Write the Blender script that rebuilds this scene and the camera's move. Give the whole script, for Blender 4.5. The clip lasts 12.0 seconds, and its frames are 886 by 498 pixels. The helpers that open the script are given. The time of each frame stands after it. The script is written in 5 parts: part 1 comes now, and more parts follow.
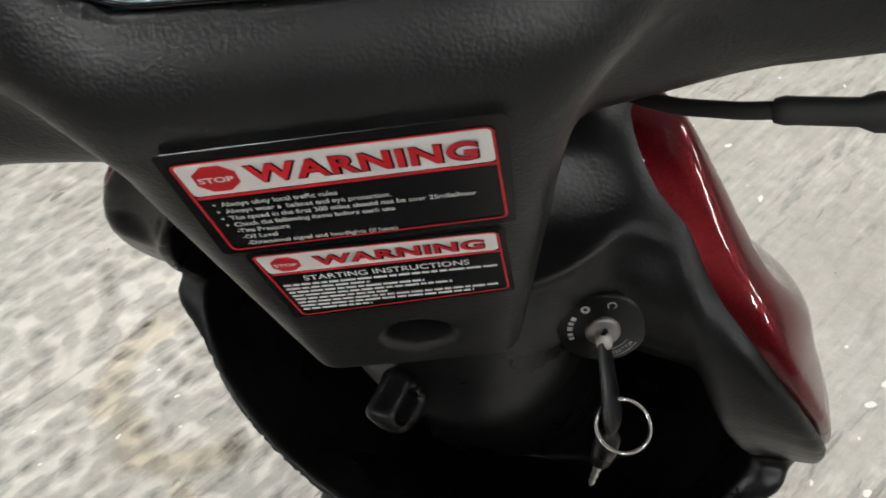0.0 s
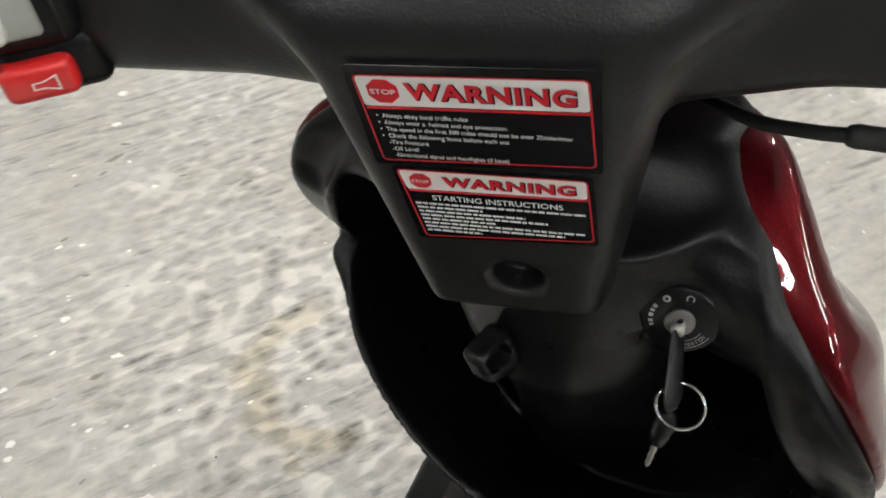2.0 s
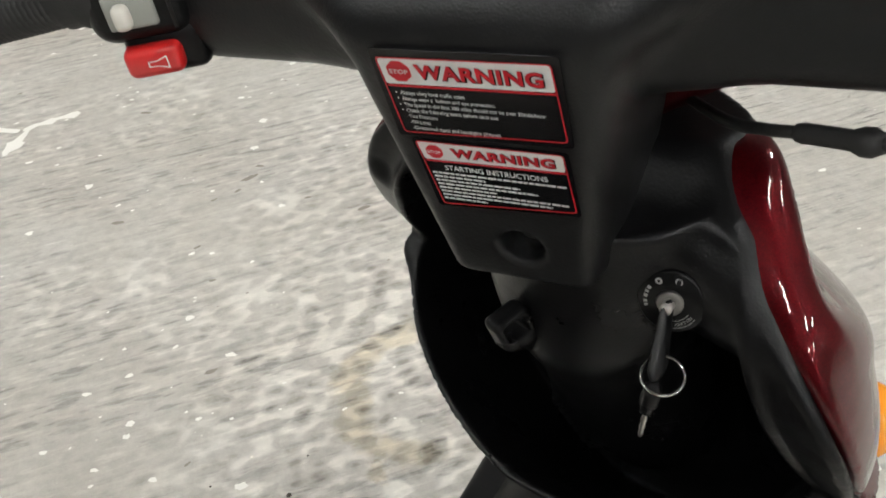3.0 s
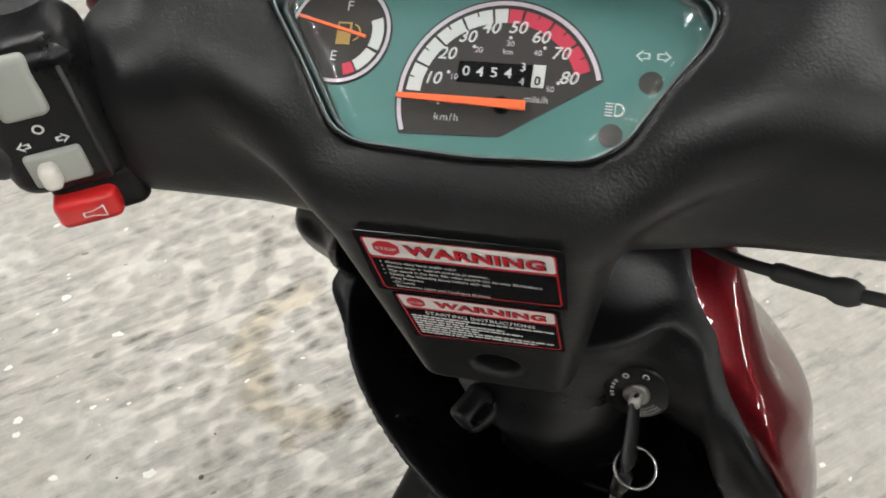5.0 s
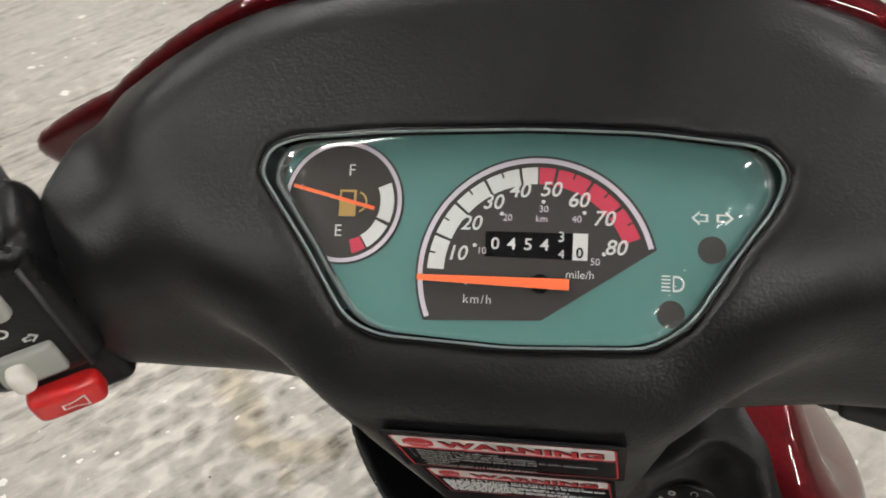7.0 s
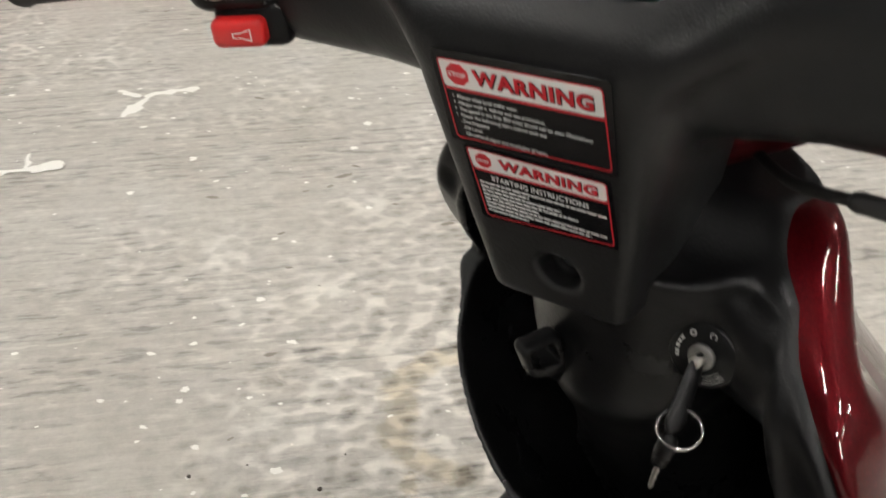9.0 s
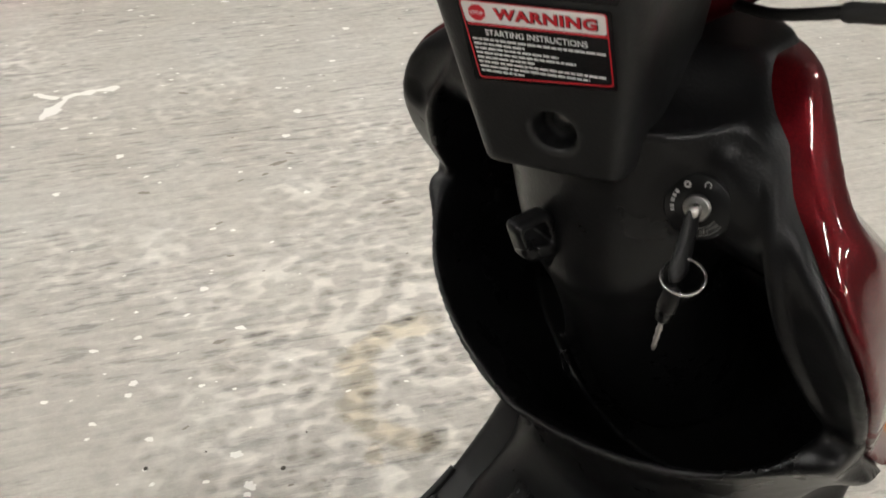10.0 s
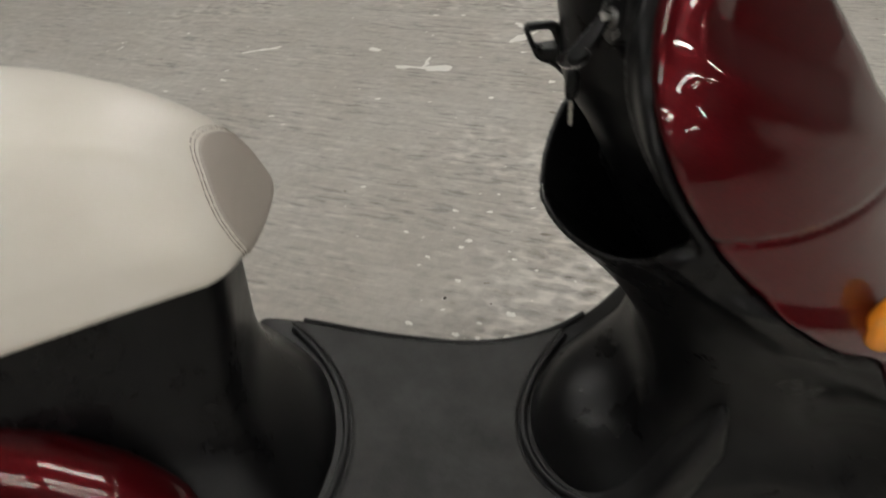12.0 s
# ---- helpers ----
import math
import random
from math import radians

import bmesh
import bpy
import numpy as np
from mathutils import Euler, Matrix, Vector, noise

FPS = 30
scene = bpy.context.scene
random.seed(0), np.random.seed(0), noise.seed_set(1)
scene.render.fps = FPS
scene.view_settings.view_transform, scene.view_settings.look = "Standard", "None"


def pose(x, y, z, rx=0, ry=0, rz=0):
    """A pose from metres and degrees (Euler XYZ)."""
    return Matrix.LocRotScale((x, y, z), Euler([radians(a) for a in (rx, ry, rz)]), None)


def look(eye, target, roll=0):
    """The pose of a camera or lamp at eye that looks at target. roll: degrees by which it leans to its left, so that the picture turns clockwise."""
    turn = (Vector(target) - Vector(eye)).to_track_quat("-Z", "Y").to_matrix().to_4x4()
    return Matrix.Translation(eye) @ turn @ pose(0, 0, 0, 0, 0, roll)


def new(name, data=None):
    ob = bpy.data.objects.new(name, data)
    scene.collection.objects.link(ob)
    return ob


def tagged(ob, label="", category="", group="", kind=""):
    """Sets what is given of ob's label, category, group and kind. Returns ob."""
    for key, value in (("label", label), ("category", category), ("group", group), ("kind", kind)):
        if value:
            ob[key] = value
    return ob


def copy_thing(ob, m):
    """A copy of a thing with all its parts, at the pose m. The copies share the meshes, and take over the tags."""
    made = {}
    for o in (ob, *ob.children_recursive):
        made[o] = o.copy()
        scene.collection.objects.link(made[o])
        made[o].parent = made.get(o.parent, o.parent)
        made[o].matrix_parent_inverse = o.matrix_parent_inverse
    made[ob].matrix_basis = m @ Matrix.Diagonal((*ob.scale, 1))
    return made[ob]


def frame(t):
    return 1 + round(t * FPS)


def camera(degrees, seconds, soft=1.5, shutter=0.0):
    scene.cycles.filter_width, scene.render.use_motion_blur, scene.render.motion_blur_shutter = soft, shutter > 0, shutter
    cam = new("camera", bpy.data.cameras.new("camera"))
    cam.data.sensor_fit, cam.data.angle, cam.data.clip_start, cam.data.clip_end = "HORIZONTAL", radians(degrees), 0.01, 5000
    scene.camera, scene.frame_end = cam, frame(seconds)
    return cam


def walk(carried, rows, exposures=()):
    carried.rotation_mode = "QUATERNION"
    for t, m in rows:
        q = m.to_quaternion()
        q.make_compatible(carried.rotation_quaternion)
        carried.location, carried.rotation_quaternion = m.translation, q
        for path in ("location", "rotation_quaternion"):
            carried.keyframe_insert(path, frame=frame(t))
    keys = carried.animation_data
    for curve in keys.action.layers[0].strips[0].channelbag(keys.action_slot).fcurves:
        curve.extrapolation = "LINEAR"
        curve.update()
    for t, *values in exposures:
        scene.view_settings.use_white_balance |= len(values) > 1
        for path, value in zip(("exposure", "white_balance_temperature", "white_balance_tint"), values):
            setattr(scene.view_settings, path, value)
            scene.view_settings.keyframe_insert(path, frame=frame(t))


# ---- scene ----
# ---------------------------------------------------------------- camera
cam = camera(54.9, 12.0, soft=1.7, shutter=0.4)
ROWS = [
    (0, 0.0754, -0.1950, 1.1366, 17.39, -49.41, -4.66),
    (0.5, 0.0749, -0.2051, 1.1423, 20.32, -48.06, -5.44),
    (1, 0.0766, -0.2117, 1.1420, 20.51, -47.05, -3.89),
    (1.5, 0.0862, -0.2305, 1.1402, 21.23, -47.48, -2.97),
    (2, 0.1178, -0.2569, 1.1523, 32.09, -44.60, -3.58),
    (2.5, 0.1893, -0.2785, 1.1551, 38.00, -42.54, -5.20),
    (3, 0.2014, -0.2902, 1.1662, 43.23, -40.48, -6.48),
    (3.5, 0.1874, -0.2842, 1.1871, 38.31, -39.26, -5.04),
    (3.7, 0.1869, -0.2814, 1.2015, 35.59, -38.59, -4.39),
    (5.3, 0.0931, -0.2308, 1.2486, 30.79, -50.53, -3.38),
    (5.5, 0.0808, -0.2171, 1.2556, 29.82, -51.50, -4.86),
    (6, 0.0582, -0.1831, 1.2727, 27.16, -52.83, -7.29),
    (6.5, 0.0503, -0.1765, 1.2675, 24.95, -52.58, -6.25),
    (6.7, 0.0515, -0.1780, 1.2656, 25.16, -52.05, -5.89),
    (8.3, 0.1742, -0.2305, 1.2096, 52.11, -38.01, -1.18),
    (8.5, 0.2001, -0.2436, 1.1995, 52.64, -37.05, -0.32),
    (9, 0.2231, -0.2775, 1.1585, 50.72, -38.34, -1.05),
    (9.5, 0.2107, -0.3065, 1.1423, 42.99, -38.63, -0.32),
    (10, 0.2272, -0.3293, 1.1045, 44.57, -38.04, -1.45),
    (10.5, 0.3237, -0.3015, 1.0862, 60.90, -36.94, -4.52),
    (11, 0.3889, -0.2736, 1.1024, 68.59, -35.64, -5.77),
    (11.5, 0.4620, -0.2628, 1.0906, 77.09, -35.18, -6.95),
    (12, 0.5990, -0.1740, 1.0705, 84.48, -35.60, -6.42),
]


def aim(x, y, z, yaw, pitch, roll):
    a, b = radians(yaw), radians(pitch)
    way = Vector((-math.sin(a) * math.cos(b), math.cos(a) * math.cos(b), math.sin(b)))
    return look(Vector((x, y, z)), Vector((x, y, z)) + way, roll)


EXPOSURES = [(0.0, 0.15, 6150, 8), (1.5, 0.15, 6170, 8), (3.0, 0.05, 6200, 8), (5.5, 0.20, 6220, 9), (6.5, 0.12, 6330, 10), (8.5, -0.08, 6470, 11), (9.5, 0.13, 6430, 10), (10.5, 0.0, 6430, 10),
             (11.0, -0.10, 6440, 10), (11.5, -0.33, 6440, 10), (12.0, -0.70, 6440, 10)]
walk(cam, [(t, aim(*r)) for t, *r in ROWS], EXPOSURES)

# ---------------------------------------------------------------- world and light
world = bpy.data.worlds.new("world")
scene.world = world
world.use_nodes = True
world.node_tree.nodes["Background"].inputs[0].default_value = (0.9, 0.95, 1.0, 1)
world.node_tree.nodes["Background"].inputs[1].default_value = 0.02
TUBE_POWER = 138.0


# ---------------------------------------------------------------- materials
def principled(name, color, rough=0.5, metal=0.0, coat=0.0, coat_rough=0.05, spec=0.5):
    m = bpy.data.materials.new(name)
    m.use_nodes = True
    b = m.node_tree.nodes["Principled BSDF"]
    b.inputs["Base Color"].default_value = (*color, 1)
    b.inputs["Roughness"].default_value = rough
    b.inputs["Metallic"].default_value = metal
    b.inputs["Coat Weight"].default_value = coat
    b.inputs["Coat Roughness"].default_value = coat_rough
    b.inputs["Specular IOR Level"].default_value = spec
    return m, m.node_tree.nodes, m.node_tree.links, b


def node(nodes, kind, **values):
    n = nodes.new(kind)
    for k, v in values.items():
        n.inputs[k].default_value = v
    return n


def ramp(nodes, stops):
    r = nodes.new("ShaderNodeValToRGB")
    e = r.color_ramp.elements
    while len(e) < len(stops):
        e.new(0.5)
    for el, (p, c) in zip(e, stops):
        el.position = p
        el.color = (*c, 1) if len(c) == 3 else c
    return r


def plastic(name, color, rough, grain_scale, grain, dust=0.0, spec=0.5):
    """Moulded plastic: leather grain, faint scuffs and a breath of dust."""
    m, n, l, b = principled(name, color, rough, spec=spec)
    co = n.new("ShaderNodeTexCoord")
    vo = node(n, "ShaderNodeTexVoronoi", Scale=grain_scale)
    vo.feature = "SMOOTH_F1"
    no = node(n, "ShaderNodeTexNoise", Scale=grain_scale * 0.35, Detail=3.0)
    mix = n.new("ShaderNodeMath")
    mix.operation = "ADD"
    bump = node(n, "ShaderNodeBump", Strength=grain, Distance=0.0006)
    l.new(co.outputs["Object"], vo.inputs["Vector"])
    l.new(co.outputs["Object"], no.inputs["Vector"])
    l.new(vo.outputs["Distance"], mix.inputs[0])
    l.new(no.outputs["Fac"], mix.inputs[1])
    l.new(mix.outputs[0], bump.inputs["Height"])
    l.new(bump.outputs["Normal"], b.inputs["Normal"])
    big = node(n, "ShaderNodeTexNoise", Scale=14.0, Detail=6.0, Roughness=0.65)
    l.new(co.outputs["Object"], big.inputs["Vector"])
    rr = n.new("ShaderNodeMapRange")
    rr.inputs["From Min"].default_value, rr.inputs["From Max"].default_value = 0.3, 0.7
    rr.inputs["To Min"].default_value, rr.inputs["To Max"].default_value = rough - 0.07, rough + 0.09
    l.new(big.outputs["Fac"], rr.inputs["Value"])
    l.new(rr.outputs[0], b.inputs["Roughness"])
    cr = ramp(n, [(0.35, color), (0.75, tuple(c + dust for c in color))])
    l.new(big.outputs["Fac"], cr.inputs[0])
    l.new(cr.outputs[0], b.inputs["Base Color"])
    return m


BLACK_PLASTIC = plastic("black_grained_plastic", (0.0065, 0.0065, 0.0070), 0.37, 1000.0, 0.21, 0.005, 0.28)
BLACK_INNER = plastic("black_inner_plastic", (0.0042, 0.0042, 0.0046), 0.30, 700.0, 0.16, 0.004, 0.20)
BLACK_RUBBER = plastic("black_rubber", (0.018, 0.018, 0.018), 0.62, 420.0, 0.2, 0.01)
MAT_RUBBER = plastic("floor_mat_rubber", (0.014, 0.0135, 0.013), 0.5, 300.0, 0.25, 0.030, 0.22)


def red_paint():
    m, n, l, b = principled("metallic_red_paint", (0.14, 0.003, 0.008), 0.40, 0.65, 0.85, 0.02, 0.1)
    b.inputs["Coat IOR"].default_value = 1.5
    co = n.new("ShaderNodeTexCoord")
    fl = node(n, "ShaderNodeTexVoronoi", Scale=1800.0)
    l.new(co.outputs["Object"], fl.inputs["Vector"])
    cr = ramp(n, [(0.0, (0.045, 0.0004, 0.0022)), (1.0, (0.110, 0.0016, 0.0045))])
    l.new(fl.outputs["Color"], cr.inputs[0])
    l.new(cr.outputs[0], b.inputs["Base Color"])
    wave = node(n, "ShaderNodeTexNoise", Scale=9.0, Detail=2.0)
    l.new(co.outputs["Object"], wave.inputs["Vector"])
    bump = node(n, "ShaderNodeBump", Strength=0.02, Distance=0.004)
    l.new(wave.outputs["Fac"], bump.inputs["Height"])
    l.new(bump.outputs["Normal"], b.inputs["Coat Normal"])
    return m


RED_PAINT = red_paint()


def leather():
    m, n, l, b = principled("cream_vinyl", (0.78, 0.74, 0.66), 0.30)
    co = n.new("ShaderNodeTexCoord")
    vo = node(n, "ShaderNodeTexVoronoi", Scale=900.0)
    vo.feature = "DISTANCE_TO_EDGE"
    l.new(co.outputs["Object"], vo.inputs["Vector"])
    bump = node(n, "ShaderNodeBump", Strength=0.12, Distance=0.0004)
    l.new(vo.outputs["Distance"], bump.inputs["Height"])
    l.new(bump.outputs["Normal"], b.inputs["Normal"])
    no = node(n, "ShaderNodeTexNoise", Scale=7.0, Detail=5.0)
    l.new(co.outputs["Object"], no.inputs["Vector"])
    cr = ramp(n, [(0.3, (0.80, 0.76, 0.67)), (0.7, (0.86, 0.83, 0.76))])
    l.new(no.outputs["Fac"], cr.inputs[0])
    l.new(cr.outputs[0], b.inputs["Base Color"])
    return m


VINYL = leather()
VINYL_GREY = plastic("warm_grey_vinyl", (0.40, 0.36, 0.31), 0.45, 800.0, 0.15, 0.03)
THREAD = principled("dark_thread", (0.32, 0.27, 0.22), 0.8)[0]
CHROME = principled("chrome", (0.75, 0.75, 0.76), 0.12, 1.0)[0]
EDGE_GLINT = principled("lens_edge_glint", (0.16, 0.19, 0.19), 0.12, 0.0, 0.0, 0.05, 1.0)[0]
DARK_STEEL = principled("dull_steel", (0.26, 0.255, 0.25), 0.4, 1.0)[0]
STEEL = principled("worn_steel", (0.55, 0.54, 0.52), 0.33, 1.0)[0]
TEAL = plastic("teal_dial", (0.075, 0.20, 0.185), 0.5, 260.0, 0.04, 0.015)
DIAL_DARK = principled("dial_dark_brown", (0.030, 0.026, 0.023), 0.55)[0]
DIAL_WHITE = principled("dial_white", (0.62, 0.64, 0.62), 0.55)[0]
MARK_GREY = principled("worn_grey_print", (0.36, 0.36, 0.35), 0.6)[0]
DIAL_LILAC = principled("dial_pale_lilac", (0.60, 0.54, 0.60), 0.5)[0]
DIAL_RED = principled("dial_red", (0.55, 0.035, 0.075), 0.5)[0]
DIAL_GOLD = principled("dial_gold", (0.50, 0.33, 0.10), 0.5)[0]
NEEDLE = principled("orange_needle", (0.95, 0.16, 0.05), 0.4)[0]
LABEL_BLACK = principled("label_black", (0.005, 0.005, 0.006), 0.26, spec=0.22)[0]
LABEL_RED = principled("label_red", (0.50, 0.012, 0.022), 0.32, spec=0.3)[0]
LABEL_WHITE = principled("label_white", (0.72, 0.73, 0.72), 0.35)[0]
BUTTON_GREY = plastic("grey_switch_plastic", (0.30, 0.31, 0.28), 0.4, 500.0, 0.08, 0.02)
BUTTON_WHITE = principled("white_switch_plastic", (0.68, 0.66, 0.60), 0.4)[0]
BUTTON_RED = principled("red_switch_plastic", (0.55, 0.018, 0.018), 0.33, 0.0, 0.3)[0]
AMBER = principled("amber_lens", (0.85, 0.30, 0.02), 0.12, 0.0, 0.6)[0]


def clear(name):
    """A thin clear pane: lets all through, gloss by its Fresnel share."""
    m = bpy.data.materials.new(name)
    m.use_nodes = True
    n, l = m.node_tree.nodes, m.node_tree.links
    n.clear()
    fr = node(n, "ShaderNodeFresnel", IOR=1.42)
    see = n.new("ShaderNodeBsdfTransparent")
    gl = node(n, "ShaderNodeBsdfGlossy", Roughness=0.06)
    mix = n.new("ShaderNodeMixShader")
    l.new(fr.outputs[0], mix.inputs[0])
    l.new(see.outputs[0], mix.inputs[1])
    l.new(gl.outputs[0], mix.inputs[2])
    l.new(mix.outputs[0], n.new("ShaderNodeOutputMaterial").inputs[0])
    return m


GLASS = clear("clear_lens")


def concrete():
    """Brushed concrete: smooth cement with rows of small pits and ridges along one direction, in patches."""
    m, n, l, b = principled("brushed_concrete", (0.42, 0.40, 0.36), 0.66)
    co = n.new("ShaderNodeTexCoord")

    def math_node(op, a, bb=None, c=None):
        k = n.new("ShaderNodeMath")
        k.operation = op
        for i, v in enumerate((a, bb, c)):
            if v is None:
                continue
            if isinstance(v, (int, float)):
                k.inputs[i].default_value = v
            else:
                l.new(v, k.inputs[i])
        return k.outputs[0]

    def noise_at(scale, detail=5.0, rough=0.6, distort=0.0, vec=None):
        k = node(n, "ShaderNodeTexNoise", Scale=scale, Detail=detail, Roughness=rough, Distortion=distort)
        l.new(vec or co.outputs["Object"], k.inputs["Vector"])
        return k.outputs["Fac"]

    def step(v, lo, hi, to0=0.0, to1=1.0):
        k = n.new("ShaderNodeMapRange")
        k.interpolation_type = "SMOOTHSTEP"
        k.inputs["From Min"].default_value, k.inputs["From Max"].default_value = lo, hi
        k.inputs["To Min"].default_value, k.inputs["To Max"].default_value = to0, to1
        l.new(v, k.inputs["Value"])
        return k.outputs[0]
    turn = n.new("ShaderNodeMapping")
    turn.inputs["Rotation"].default_value = (0, 0, radians(-57))
    l.new(co.outputs["Object"], turn.inputs["Vector"])

    def stretched(sx, sy):
        k = n.new("ShaderNodeMapping")
        k.inputs["Scale"].default_value = (sx, sy, 1.0)
        l.new(turn.outputs[0], k.inputs["Vector"])
        return k.outputs[0]
    def mix_mul(fac, a, bb):
        k = n.new("ShaderNodeMix")
        k.data_type, k.blend_type = "RGBA", "MULTIPLY"
        for s, v in (("Factor", fac), ("A", a), ("B", bb)):
            if isinstance(v, (int, float, tuple)):
                k.inputs[s].default_value = v
            else:
                l.new(v, k.inputs[s])
        return k.outputs["Result"]

    def away(x, y):
        k = n.new("ShaderNodeVectorMath")
        k.operation = "DISTANCE"
        k.inputs[1].default_value = (x, y, 0.0)
        l.new(co.outputs["Object"], k.inputs[0])
        return k.outputs["Value"]
    sep = n.new("ShaderNodeSeparateXYZ")
    l.new(co.outputs["Object"], sep.inputs[0])
    tone = noise_at(1.6, 4.0, 0.55)
    cloud = noise_at(7.0, 5.0, 0.6)
    mottle = noise_at(42.0, 5.0, 0.62)
    grain = noise_at(240.0, 4.0, 0.7)
    brush = noise_at(1.0, 3.0, 0.6, 0.0, stretched(1.9, 74.0))
    brush_wide = noise_at(1.0, 3.0, 0.55, 0.0, stretched(2.6, 22.0))
    dash = noise_at(1.0, 3.0, 0.55, 0.0, stretched(13.0, 62.0))
    where = step(noise_at(2.1, 4.0, 0.6), 0.38, 0.58, 0.25, 1.0)
    rows = step(noise_at(1.0, 2.0, 0.5, 0.0, stretched(0.8, 26.0)), 0.40, 0.58)
    pits = math_node("MULTIPLY", math_node("MULTIPLY", step(dash, 0.49, 0.36), where), math_node("MULTIPLY_ADD", rows, 0.8, 0.2))
    # lace of pale ridges round shallow pits, beside the machine
    patch = step(math_node("MULTIPLY_ADD", cloud, 0.50, away(-0.476, 0.400)), 0.92, 0.52)
    patch = math_node("MAXIMUM", patch, step(noise_at(0.9, 4.0, 0.6), 0.50, 0.66, 0.0, 0.8))
    warp = n.new("ShaderNodeVectorMath")
    warp.operation = "MULTIPLY_ADD"
    wn = node(n, "ShaderNodeTexNoise", Scale=22.0, Detail=3.0)
    l.new(co.outputs["Object"], wn.inputs["Vector"])
    l.new(wn.outputs["Color"], warp.inputs[0])
    warp.inputs[1].default_value = (0.9, 0.9, 0.0)
    l.new(stretched(30.0, 46.0), warp.inputs[2])
    cell = node(n, "ShaderNodeTexVoronoi", Scale=1.0)
    cell.feature = "SMOOTH_F1"
    l.new(warp.outputs[0], cell.inputs["Vector"])
    some = step(noise_at(15.0, 3.0, 0.6), 0.40, 0.62)
    hollow = math_node("MULTIPLY", math_node("MULTIPLY", step(cell.outputs["Distance"], 0.42, 0.12), some), patch)
    crust = math_node("MULTIPLY", step(cell.outputs["Distance"], 0.40, 0.66), patch)
    # a crescent left by something that dried there
    off = math_node("ABSOLUTE", math_node("SUBTRACT", math_node("MULTIPLY_ADD", cloud, 0.13, away(-0.518, 0.408)), 0.215))
    crescent = math_node("MULTIPLY", step(off, 0.034, 0.012), step(math_node("ADD", sep.outputs["X"], sep.outputs["Y"]), -0.06, -0.17))
    blot = step(math_node("MULTIPLY_ADD", mottle, 0.05, away(-0.474, 0.216)), 0.052, 0.034)
    stain = math_node("MAXIMUM", math_node("MULTIPLY", crescent, step(mottle, 0.25, 0.55, 0.55, 1.0)), blot)
    base = ramp(n, [(0.30, (0.400, 0.374, 0.328)), (0.50, (0.462, 0.442, 0.400)), (0.70, (0.520, 0.505, 0.470))])
    l.new(math_node("MULTIPLY_ADD", cloud, 0.5, math_node("MULTIPLY", tone, 0.5)), base.inputs[0])
    level = math_node("ADD", math_node("MULTIPLY_ADD", mottle, 0.52, math_node("MULTIPLY", grain, 0.26)), 0.42)
    level = math_node("ADD", level, -0.06)
    level = math_node("MULTIPLY_ADD", math_node("ADD", brush, brush_wide), 0.28, level)
    level = math_node("MULTIPLY_ADD", crust, 0.50, level)
    level = math_node("MULTIPLY_ADD", math_node("MULTIPLY", step(dash, 0.55, 0.68), where), 0.26, level)
    cells = node(n, "ShaderNodeTexVoronoi", Scale=70.0)
    l.new(co.outputs["Object"], cells.inputs["Vector"])
    grit = math_node("MULTIPLY", step(cells.outputs["Distance"], 0.22, 0.10), step(noise_at(19.0, 3.0, 0.6), 0.60, 0.68))
    level = math_node("MULTIPLY_ADD", grit, 0.45, level)
    level = math_node("SUBTRACT", level, math_node("MULTIPLY_ADD", pits, 0.36, math_node("MULTIPLY", hollow, 0.40)))
    level = math_node("SUBTRACT", level, math_node("MULTIPLY", stain, 0.26))
    out = mix_mul(1.0, base.outputs[0], level)
    out = mix_mul(math_node("MULTIPLY_ADD", stain, 0.8, math_node("MULTIPLY", hollow, 0.35)), out, (1.0, 0.93, 0.78, 1))
    l.new(out, b.inputs["Base Color"])
    bump = node(n, "ShaderNodeBump", Strength=0.6, Distance=0.005)
    high = math_node("SUBTRACT", math_node("MULTIPLY_ADD", crust, 0.8, math_node("MULTIPLY", brush, 0.9)), math_node("MAXIMUM", pits, hollow))
    l.new(math_node("MULTIPLY_ADD", mottle, 0.6, high), bump.inputs["Height"])
    l.new(bump.outputs["Normal"], b.inputs["Normal"])
    l.new(step(cloud, 0.3, 0.7, 0.52, 0.74), b.inputs["Roughness"])
    return m


CONCRETE = concrete()
WALL_PAINT = plastic("grey_wall_paint", (0.11, 0.105, 0.10), 0.7, 90.0, 0.1, 0.03)
CEILING_PAINT = plastic("dull_ceiling", (0.16, 0.155, 0.15), 0.8, 60.0, 0.1, 0.04)
SPLASH = principled("pale_paint_splash", (0.88, 0.87, 0.82), 0.6)[0]
TUBE = bpy.data.materials.new("fluorescent_tube")
TUBE.use_nodes = True
TUBE.node_tree.nodes.clear()
em = TUBE.node_tree.nodes.new("ShaderNodeEmission")
em.inputs[0].default_value = (1.0, 0.96, 0.90, 1)
em.inputs[1].default_value = TUBE_POWER
TUBE.node_tree.links.new(em.outputs[0], TUBE.node_tree.nodes.new("ShaderNodeOutputMaterial").inputs[0])
BODY_STEEL = principled("white_enamel", (0.7, 0.7, 0.68), 0.4)[0]


